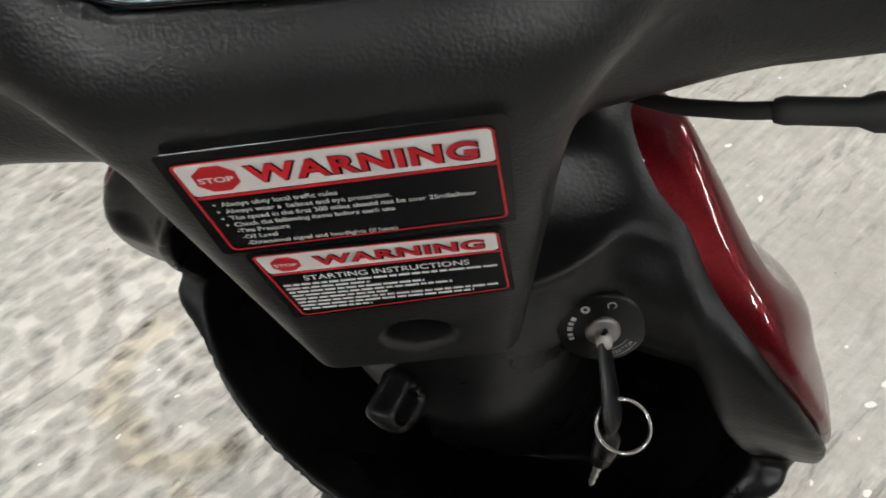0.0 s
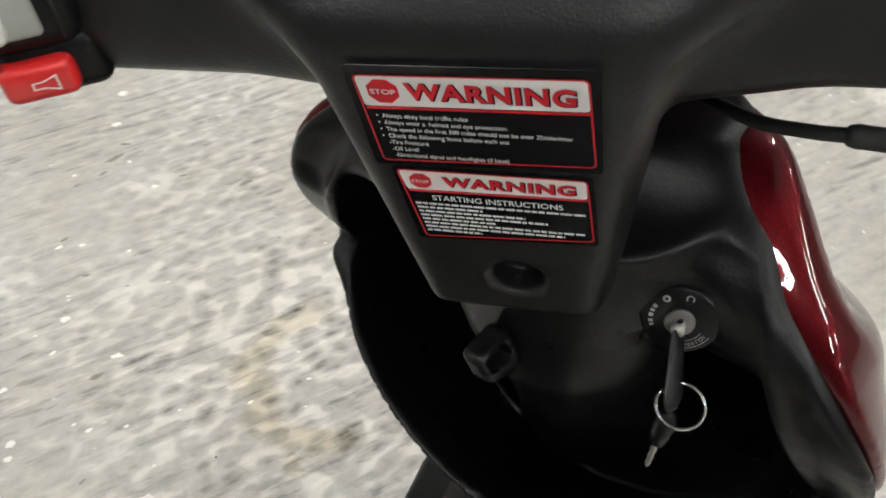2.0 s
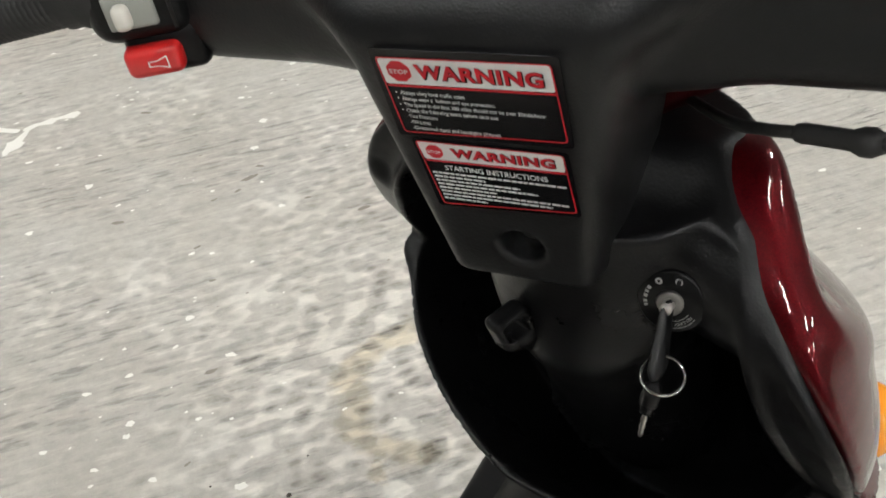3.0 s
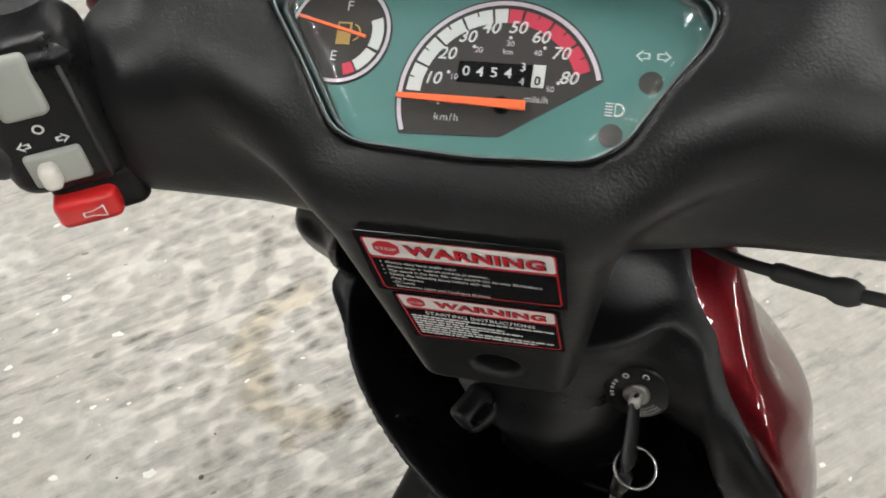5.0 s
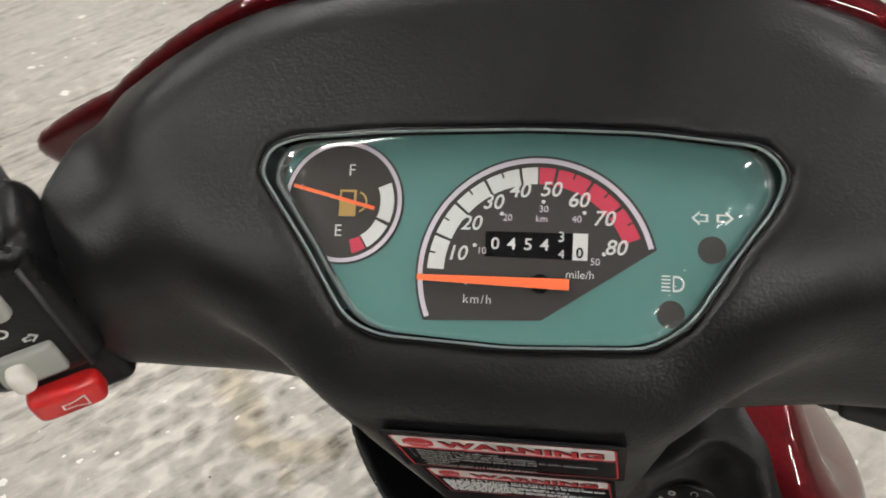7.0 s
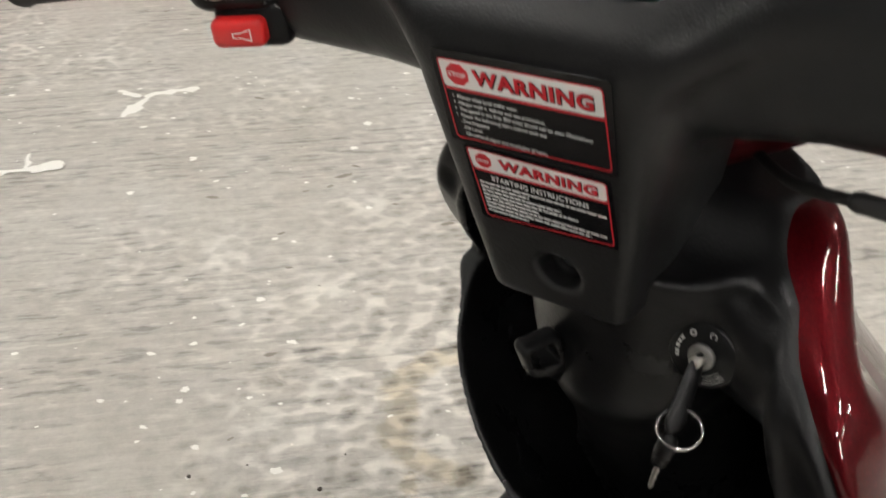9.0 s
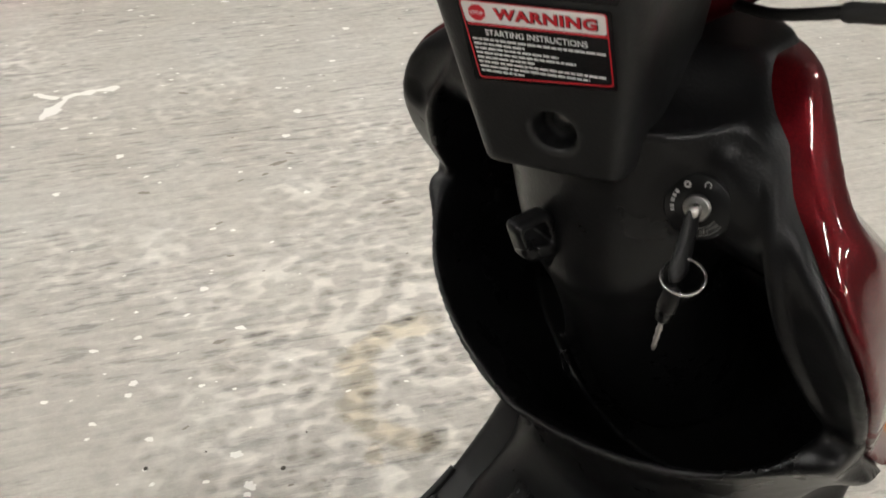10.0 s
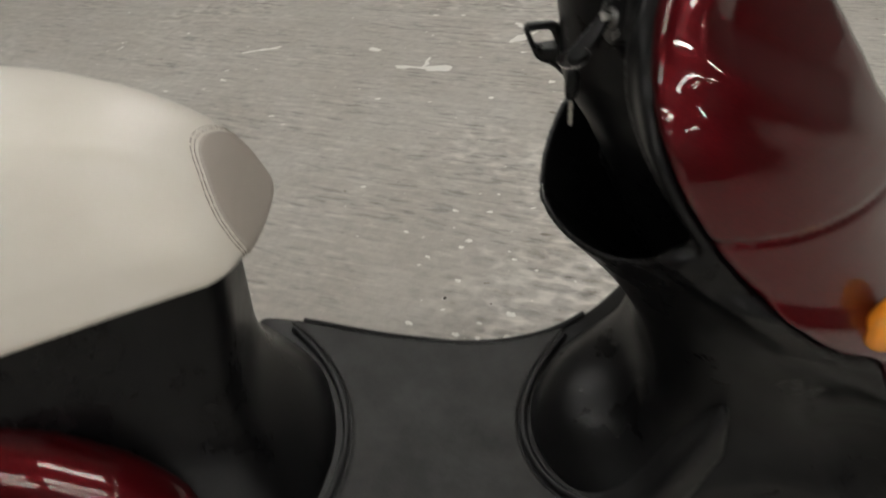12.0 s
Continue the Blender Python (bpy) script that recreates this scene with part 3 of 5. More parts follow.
    dial.band("fuel_scale", ring_points(fc, 0.0130, -60, -76, 5), ring_points(fc, 0.0176, -60, -76, 5), 0.0008, DIAL_RED, plate)
    dial.words("fuel_letter", "F", -0.0515, 0.0494, 0.0056, 0.0009, DIAL_WHITE, plate)
    dial.words("fuel_letter", "E", -0.0551, 0.0292, 0.0056, 0.0009, DIAL_WHITE, plate)
    dial.flat("fuel_pump_mark", [(-0.0552, 0.0342), (-0.0496, 0.0342), (-0.0496, 0.0430), (-0.0552, 0.0430)], 0.0009, DIAL_GOLD, plate)
    dial.flat("fuel_pump_mark", [(-0.0545, 0.0394), (-0.0503, 0.0394), (-0.0503, 0.0422), (-0.0545, 0.0422)], 0.0012, DIAL_DARK, plate)
    dial.band("fuel_pump_hose", ring_points((-0.0492, 0.039), 0.0030, 75, -75, 8), ring_points((-0.0492, 0.039), 0.0036, 75, -75, 8), 0.0009, DIAL_GOLD, plate)
    s.flat("fuel_needle", [(-0.0703, 0.0431), (-0.0427, 0.0361), (-0.0424, 0.0372), (-0.0703, 0.0442)], 0.0040, NEEDLE, plate, "orange fuel needle", 0.001)
    # tell-tales
    for u, v in ((0.0632, 0.0268), (0.0516, 0.0068)):
        dial.flat("warning_lamp", ring_points((u, v), 0.0042, 0, 345, 24), 0.0006, DIAL_DARK, plate, "unlit dark warning lamp")
    for sgn in (-1, 1):
        u0 = 0.0631 + sgn * 0.0012
        o = [(u0, 0.0353), (u0 + sgn * 0.0026, 0.0353), (u0 + sgn * 0.0026, 0.0343), (u0 + sgn * 0.0050, 0.0365), (u0 + sgn * 0.0026, 0.0387), (u0 + sgn * 0.0026, 0.0377), (u0, 0.0377)]
        i = [((p[0] - u0 - sgn * 0.0022) * 0.68 + u0 + sgn * 0.0022, (p[1] - 0.0365) * 0.62 + 0.0365) for p in o]
        dial.band("turn_arrow", i, o, 0.0006, DIAL_WHITE, plate, closed=True)
    for k in range(5):
        dial.flat("beam_mark", [(0.0487, 0.0138 + 0.0011 * k), (0.0513, 0.0138 + 0.0011 * k), (0.0513, 0.0142 + 0.0011 * k), (0.0487, 0.0142 + 0.0011 * k)], 0.0007, DIAL_WHITE, plate)
    o = [(0.0520, 0.0136)] + ring_points((0.0530, 0.0161), 0.0025, -80, 80, 10) + [(0.0520, 0.0186)]
    i = [((p[0] - 0.0534) * 0.72 + 0.0534, (p[1] - 0.0161) * 0.72 + 0.0161) for p in o]
    dial.band("beam_mark", i, o, 0.0007, DIAL_WHITE, plate, closed=True)

    # teal inner wall, black rim with a pale highlight line, and clear lens
    top = Sheet((0, 0, TOP0), (1, 0, 0), (0, 1, TOP_SLOPE), BAR)
    rim = rounded(PANEL, 0.006, 3)
    n = len(rim)
    cx, cy = 0.0, 0.027
    shrink = lambda k: [(cx + 0.0014 + (u - cx) * k, cy + (v - cy) * k) for u, v in rim]
    up = top.put(shrink(0.988), -0.0005)
    drop = (up[:, 2] - DIAL0 - DIAL_SLOPE * up[:, 1] + 0.001) / (top.n[2] - DIAL_SLOPE * top.n[1])
    down = up - drop[:, None] * top.n
    mesh_object("instrument_well", np.concatenate([up, down]), [(i, (i + 1) % n, n + (i + 1) % n, n + i) for i in range(n)], TEAL, plate, BAR, True)
    edge = [Vector(p) for p in top.put(shrink(0.996), 0.0004)]
    part("lens_rim", tube(edge + [edge[0]], 0.0010, 8, False), LABEL_BLACK, plate, "glossy black lens rim", BAR)
    # thin pale tube imitates the bright reflection along the lens edge
    glint = [Vector(q) for q in top.put(shrink(0.982), 0.0009)]
    part("lens_glint", tube(glint + [glint[0]], 0.00055, 6, False), EDGE_GLINT, plate, "pale lens edge drawn as a thin tube for its highlight", BAR)
    out = np.concatenate([top.put(shrink(k), 0.0004 + 0.0007 * (1 - k * k)) for k in (0.988, 0.8, 0.55, 0.25)] + [top.put([(cx, cy)], 0.0011)])
    low = out - top.n * 0.0016
    faces = []
    for base, sg in ((0, 1), (len(out), -1)):
        for r in range(3):
            for i in range(n):
                q = (base + r * n + i, base + r * n + (i + 1) % n, base + (r + 1) * n + (i + 1) % n, base + (r + 1) * n + i)
                faces.append(q if sg > 0 else q[::-1])
        for i in range(n):
            q = (base + 3 * n + i, base + 3 * n + (i + 1) % n, base + 4 * n)
            faces.append(q if sg > 0 else q[::-1])
    for i in range(n):
        faces.append((i, len(out) + i, len(out) + (i + 1) % n, (i + 1) % n))
    lens = mesh_object("lens", np.concatenate([out, low]), faces, GLASS, plate, BAR, True, "clear plastic instrument lens")
    lens.visible_shadow = False


def warning_labels():
    s = Sheet((0, -0.0219, 0), (1, 0, 0), (0, -0.227, 1), BAR)
    # upper label
    a = s.flat("warning_label", rounded([(-0.0395, -0.037), (0.0405, -0.035), (0.0405, 0.0125), (-0.0400, 0.0112)], 0.002), 0.0006, LABEL_BLACK, scooter, "black, white and red warning sticker with rules", 0.0004)
    o = rounded([(-0.0362, -0.0347), (0.0386, -0.0318), (0.0372, 0.0090), (-0.0375, 0.0074)], 0.0022)
    i = rounded([(-0.0355, -0.0340), (0.0379, -0.0311), (0.0365, 0.0084), (-0.0368, 0.0068)], 0.0018)
    s.band("red_border", i, o, 0.0009, LABEL_RED, a, closed=True)
    s.flat("white_header", rounded([(-0.0361, -0.0066), (0.0370, -0.0048), (0.0364, 0.0083), (-0.0367, 0.0067)], 0.0016), 0.0009, LABEL_WHITE, a, thick=0.0002)
    s.flat("red_rule", [(-0.0358, -0.0080), (0.0374, -0.0062), (0.0374, -0.0052), (-0.0358, -0.0070)], 0.0010, LABEL_RED, a, thick=0.0002)
    s.flat("stop_sign", ring_points((-0.0283, 0.0006), 0.0056, 22.5, 337.5, 8), 0.0012, LABEL_RED, a, thick=0.0002)
    s.words("stop_word", "STOP", -0.0283, 0.0006, 0.0031, 0.0015, LABEL_WHITE, a, bold=0.02, wide=1.15)
    s.words("headline_shadow", "WARNING", 0.0067, 0.0006, 0.0098, 0.0012, LABEL_BLACK, a, bold=0.06, wide=1.06, spacing=1.10)
    s.words("headline", "WARNING", 0.0065, 0.0009, 0.0098, 0.0014, LABEL_RED, a, bold=0.035, wide=1.06, spacing=1.10)
    lines = [("\u2022  Always obey local traffic rules", -0.0335), ("\u2022  Always wear a  helmet and eye protection.", -0.0335), ("\u2022  The speed in the first 300 miles should not be over 25mile/hour", -0.0335),
             ("\u2022  Check the following items before each use", -0.0335), ("-Tire Pressure", -0.0318), ("-Oil Level", -0.0314), ("-Directional signal and headlights (if have)", -0.0310)]
    for k, (t, u) in enumerate(lines):
        s.words("text_line", t, u, -0.0112 - 0.00335 * k, 0.0029, 0.0009, LABEL_WHITE, a, align="LEFT", bold=0.008, wide=0.83)
    # lower label
    b = s.flat("warning_label", rounded([(-0.0322, -0.0835), (0.0385, -0.0785), (0.0372, -0.0382), (-0.0345, -0.0384)], 0.002), 0.0005, LABEL_BLACK, scooter, "black, white and red sticker with starting instructions", 0.0004)
    o = rounded([(-0.0292, -0.0815), (0.0370, -0.0760), (0.0354, -0.0392), (-0.0330, -0.0394)], 0.0022)
    i = rounded([(-0.0286, -0.0807), (0.0363, -0.0753), (0.0348, -0.0398), (-0.0323, -0.0400)], 0.0018)
    s.band("red_border", i, o, 0.0008, LABEL_RED, b, closed=True)
    s.flat("white_header", rounded([(-0.0308, -0.0508), (0.0350, -0.0496), (0.0347, -0.0399), (-0.0322, -0.0401)], 0.0016), 0.0008, LABEL_WHITE, b, thick=0.0002)
    s.flat("red_rule", [(-0.0304, -0.0520), (0.0352, -0.0508), (0.0352, -0.0499), (-0.0304, -0.0511)], 0.0009, LABEL_RED, b, thick=0.0002)
    s.flat("stop_sign", ring_points((-0.0247, -0.0453), 0.0043, 22.5, 337.5, 8), 0.0011, LABEL_RED, b, thick=0.0002)
    s.words("stop_word", "STOP", -0.0247, -0.0453, 0.0024, 0.0014, LABEL_WHITE, b, bold=0.02, wide=1.15)
    s.words("headline_shadow", "WARNING", 0.0078, -0.0452, 0.0074, 0.0011, LABEL_BLACK, b, bold=0.06, wide=1.24, spacing=1.10)
    s.words("headline", "WARNING", 0.0076, -0.0450, 0.0074, 0.0013, LABEL_RED, b, bold=0.035, wide=1.24, spacing=1.10)
    s.words("text_line", "STARTING INSTRUCTIONS", 0.0020, -0.0556, 0.0044, 0.0008, LABEL_WHITE, b, wide=0.92, bold=0.01)
    rng = random.Random(4)
    for k in range(8):
        v = -0.0595 - 0.00248 * k
        u0, u1 = -0.0293 + 0.00022 * k, (0.034, -0.004, 0.012, 0.020, 0.000, 0.0335, 0.026, -0.006)[k]
        u = u0
        while u < u1:
            w = rng.uniform(0.0015, 0.0048)
            e = min(u + w, u1)
            s.flat("text_bar", [(u, v - 0.0004), (e, v - 0.0004), (e, v + 0.0005), (u, v + 0.0005)], 0.0008, LABEL_WHITE, b, thick=0.0002)
            u += w + 0.0006


handlebar()
instruments()
warning_labels()


# ---------------------------------------------------------------- switches, grips, levers
def left_controls():
    # the bar end is swept back; the switch block has a frame of its own
    m = BAR @ Matrix.Translation((-0.173, -0.0118, 0.0)) @ pose(0, 0, 0, 0, 0, 30)
    hub = part("switch_housing", box(-0.024, 0.027, 0.0, 0.044, -0.003, 0.070, 0.012, 5), BLACK_INNER, scooter, "black left switch housing", m)
    part("housing_foot", box(-0.012, 0.0285, 0.004, 0.032, -0.022, 0.004, 0.007, 4), BLACK_INNER, hub, "", m)
    part("housing_seam", tube([(0.0185, -0.0006, 0.004), (0.0185, -0.0006, 0.060)], 0.0010, 8), BLACK_RUBBER, hub, "", m)
    part("clamp_bar", tube([(0.012, 0.030, 0.040), (0.034, 0.030, 0.036)], 0.016, 20), STEEL, hub, "bare metal bar clamp", m)
    part("beam_switch", box(-0.0105, 0.0085, -0.0045, 0.012, 0.0415, 0.0675, 0.003, 3), BUTTON_GREY, hub, "grey rocker switch", m @ Matrix.Translation((0, 0, 0.0415)) @ pose(0, 0, 0, -9, 0, 0) @ Matrix.Translation((0, 0, -0.0415)))
    part("signal_switch", box(-0.0118, 0.0118, -0.0028, 0.008, 0.0072, 0.0238, 0.0018, 3), BUTTON_GREY, hub, "grey turn-signal switch", m)
    part("signal_slider", box(-0.0075, 0.0005, -0.0090, 0.0, 0.0085, 0.0205, 0.0030, 3), BUTTON_WHITE, hub, "white slider", m)
    part("horn_button", box(-0.0120, 0.0165, -0.0035, 0.018, -0.0185, -0.0030, 0.0045, 4), BUTTON_RED, hub, "red horn button", m)
    mark = Sheet((0.0050, -0.0037, -0.0108), (1, 0, 0), (0, 0, 1), m)
    mark.band("horn_mark", [(-0.0045, -0.001), (-0.001, -0.001), (0.004, -0.0025), (0.004, 0.0025), (-0.001, 0.001), (-0.0045, 0.001)],
              [(-0.0052, -0.0015), (-0.001, -0.0015), (0.0046, -0.0034), (0.0046, 0.0034), (-0.001, 0.0015), (-0.0052, 0.0015)], 0.0003, LABEL_WHITE, hub, closed=True)
    mk = Sheet((0.0, -0.0002, 0.0285), (1, 0, 0), (0, 0, 1), m)
    for u, sg in ((-0.0085, -1), (0.0070, 1)):
        o = [(u - sg * 0.0026, -0.0012), (u, -0.0012), (u, -0.0026), (u + sg * 0.0030, 0.0), (u, 0.0026), (u, 0.0012), (u - sg * 0.0026, 0.0012)]
        i = [(u + (q[0] - u) * 0.6, q[1] * 0.5) for q in o]
        mk.band("switch_mark", i, o, 0.0005, DIAL_WHITE, hub, closed=True)
    mk.band("switch_mark", ring_points((0.0, 0.0065), 0.0015, 0, 330, 12), ring_points((0.0, 0.0065), 0.0024, 0, 330, 12), 0.0005, DIAL_WHITE, hub, closed=True)
    m = BAR
    a, b = Vector((-0.190, 0.001, 0.0250)), Vector((-0.2955, -0.0485, 0.0150))
    grip_on(a, b, m, "hand_grip", "ribbed black rubber hand grip")
    lever = spline([(-0.188, 0.040, 0.034), (-0.215, 0.045, 0.035), (-0.240, 0.036, 0.036), (-0.262, 0.024, 0.036)], 6)
    lv = part("brake_lever", tube(lever, [0.0065] * (len(lever) - 1) + [0.006], 12), CHROME, scooter, "polished metal brake lever", m)
    bm = bmesh.new()
    bmesh.ops.create_uvsphere(bm, u_segments=20, v_segments=12, radius=0.0105)
    part("lever_ball", bm, CHROME, lv, "", m @ Matrix.Translation((-0.264, 0.022, 0.037)))
    part("mirror_stem", tube([(-0.189, 0.024, 0.050), (-0.190, 0.025, 0.056), (-0.191, 0.026, 0.058), (-0.200, 0.036, 0.098), (-0.201, 0.037, 0.103), (-0.215, 0.050, 0.19)], [0.017, 0.0178, 0.0155, 0.0150, 0.007, 0.006], 24), BLACK_RUBBER, scooter, "black rubber boot of the mirror stem", m)


def grip_on(a, b, m, name, label):
    d = b - a
    n = d.normalized()
    grip = part(name, tube([a, a + n * 0.018, a + n * 0.019, a + n * 0.027, a + n * 0.028, b - n * 0.008, b - n * 0.004, b - n * 0.001, b], [0.0195, 0.0195, 0.0180, 0.0180, 0.0162, 0.0164, 0.0176, 0.0170, 0.0130], 28), BLACK_RUBBER, scooter, label, m)
    long = (b - a).length
    for k in range(26):
        t = (0.032 + (long - 0.044) * k / 25)
        part("grip_rib", tube([a + n * (t - 0.0012), a + n * t, a + n * (t + 0.0012)], [0.0162, 0.0166, 0.0162], 20, False), BLACK_RUBBER, grip, "", m)


def right_controls():
    m = BAR @ Matrix.Translation((0.177, -0.0118, 0.0)) @ pose(0, 0, 0, 0, 0, -30)
    hub = part("throttle_housing", box(-0.027, 0.026, 0.0, 0.044, -0.016, 0.068, 0.012, 5), BLACK_INNER, scooter, "black right switch housing", m)
    part("clamp_bar", tube([(-0.034, 0.030, 0.036), (-0.012, 0.030, 0.040)], 0.016, 20), STEEL, hub, "bare metal bar clamp", m)
    part("start_button", box(-0.012, 0.012, -0.0040, 0.018, -0.010, 0.008, 0.003, 3), BUTTON_RED, hub, "red starter button", m)
    mk = Sheet((0.0, -0.0042, -0.001), (1, 0, 0), (0, 0, 1), m)
    mk.band("start_mark", ring_points((0, 0), 0.0034, 0, 330, 12), ring_points((0, 0), 0.0041, 0, 330, 12), 0.0003, LABEL_WHITE, hub, closed=True)
    m = BAR
    grip_on(Vector((0.194, 0.001, 0.0250)), Vector((0.2995, -0.0485, 0.0150)), m, "throttle_grip", "ribbed black rubber throttle grip")
    c = spline([(0.060, 0.100, -0.072), (0.089, 0.055, -0.058), (0.108, 0.036, -0.0490), (0.123, 0.026, -0.043), (0.152, 0.013, -0.0365), (0.180, 0.004, -0.028), (0.196, 0.004, -0.014), (0.197, 0.010, 0.0)], 8)
    cable = part("throttle_cable", tube(c, 0.0028, 12), BLACK_RUBBER, scooter, "black sheathed control cable", m)
    j = [q for q in c if 0.120 < q.x < 0.154]
    part("cable_adjuster", tube([j[0], j[1], j[2], j[-4], j[-3], j[-2], j[-1]], [0.0038, 0.0045, 0.0043, 0.0043, 0.0060, 0.0060, 0.0040], 12), BLACK_RUBBER, cable, "threaded cable adjuster", m)


left_controls()
right_controls()

# ---------------------------------------------------------------- leg shield with glove tub, in the body frame
# the machine leans a little on its stand
BODY = Matrix.Translation((-0.007, 0.03, 0.8)) @ pose(0, 0, 0, 0, 0.5, -8.3) @ Matrix.Translation((0, -0.03, -0.8))
NECK = 0.016
# height, half width and depth of the line where black shield meets red fairing
EDGE = [(0.50, 0.130, 0.272), (0.55, 0.141, 0.224), (0.61, 0.156, 0.162), (0.671, 0.172, 0.106), (0.721, 0.182, 0.068), (0.762, 0.187, 0.044), (0.797, 0.185, 0.026), (0.831, 0.170, 0.018),
        (0.869, 0.136, 0.029), (0.907, 0.094, 0.059), (0.944, 0.056, 0.098), (0.97, 0.030, 0.125)]
EDGE_X, EDGE_Y = [(z, w) for z, w, d in EDGE], [(z, d) for z, w, d in EDGE]
MID_Y = [(0.50, 0.20), (0.60, 0.13), (0.70, 0.075), (0.78, 0.030), (0.85, 0.012), (0.89, 0.012), (0.92, 0.035), (0.97, 0.09)]
FRONT_Y = [(0.40, 0.31), (0.60, 0.31), (0.736, 0.276), (0.753, 0.260), (0.846, 0.205), (0.89, 0.161), (0.913, 0.139), (0.95, 0.110), (1.0, 0.085)]
# how far the red side swells past its edge
FLARE = [(0.60, 0.003), (0.78, 0.003), (0.82, 0.004), (0.86, 0.007), (0.90, 0.012), (0.96, 0.014)]
WELL_Y = [(0.50, 0.12), (0.62, 0.135), (0.70, 0.135), (0.75, 0.118), (0.80, 0.072), (0.825, 0.036), (0.842, 0.021), (0.861, 0.0225), (0.90, 0.030)]
WELL = [(0.0, 0.868), (0.046, 0.864), (0.062, 0.883), (0.085, 0.893), (0.103, 0.887), (0.115, 0.868), (0.131, 0.828), (0.153, 0.770), (0.167, 0.725), (0.182, 0.68), (0.182, 0.40), (0.0, 0.40)]
RIM_O, RIM_C, RIM_S = (0.072, 0.7305), math.cos(radians(32.6)), math.sin(radians(32.6))


def ear(x, z):
    """The left wing stands out a little more than the right one."""
    return np.where(x < 0, 0.013 * np.exp(-((z - 0.855) / 0.032) ** 2), 0.0)


def shield_y(ax, z):
    """How far ahead the rider's face of the leg shield lies."""
    w = np.maximum(smooth_profile(z, EDGE_X), 0.02)
    t = np.clip(ax / w, 0, 1.2)
    mid = smooth_profile(z, MID_Y)
    return mid + (smooth_profile(z, EDGE_Y) - mid) * t ** 2


def rim_coords(x, y, z):
    s = -(y - RIM_O[0]) * RIM_C - (z - RIM_O[1]) * RIM_S
    q = (y - RIM_O[0]) * RIM_S - (z - RIM_O[1]) * RIM_C
    return s, q


def tub_outer(x, y, z, grow):
    s, q = rim_coords(x, y, z)
    k = 1 - 1.15 * np.maximum(q, 0) - 3.0 * np.maximum(q - 0.08, 0) ** 2
    k = np.maximum(k, 0.3)
    a, b = 0.170 * k + grow, 0.117 * k + grow
    g = ((np.abs(x) / a) ** 1.55 + (np.abs(s) / b) ** 2.25) ** (1 / 1.9)
    return (g - 1) * np.minimum(a, b) * 0.9


RED_LOW = [(-0.05, 0.80), (0.05, 0.725), (0.091, 0.684), (0.141, 0.632), (0.200, 0.594), (0.225, 0.580), (0.245, 0.545), (0.262, 0.40), (0.29, 0.36)]


def fairing_outer(x, y, z):
    """Outer skin of the front, red above and black below."""
    ax = np.abs(x)
    y0, y1 = smooth_profile(z, EDGE_Y), smooth_profile(z, FRONT_Y, 0.02)
    n = np.clip((y - y0) / np.maximum(y1 - y0, 0.01), 0, 1.2)
    wide = (smooth_profile(z, EDGE_X) + ear(x, z) + 0.004) * np.maximum(1 - n ** 1.8, 0) ** 0.9 + smooth_profile(z, FLARE) * np.sin(np.clip(n * 1.2, 0, 1) * math.pi)
    f = smax((ax - wide) * 0.72, (y - y1) * 0.9, 0.016)
    crease = z - 0.868 + 0.69 * (y - 0.055)
    up = np.clip((crease + 0.012) / 0.026, 0, 1)
    f = f + 0.014 * up * up * (3 - 2 * up) * np.clip((y - y0 - 0.03) / 0.03, 0, 1) - 0.004 * np.exp(-((crease + 0.016) / 0.016) ** 2) * np.clip((y - 0.03) / 0.03, 0, 1)
    pod = z - 0.688 + 0.50 * (y - 0.09)
    f = f - 0.009 * np.clip(np.minimum((0.004 - pod) / 0.010, (pod + 0.055) / 0.05), 0, 1) * np.clip((y - 0.075) / 0.02, 0, 1)
    return f


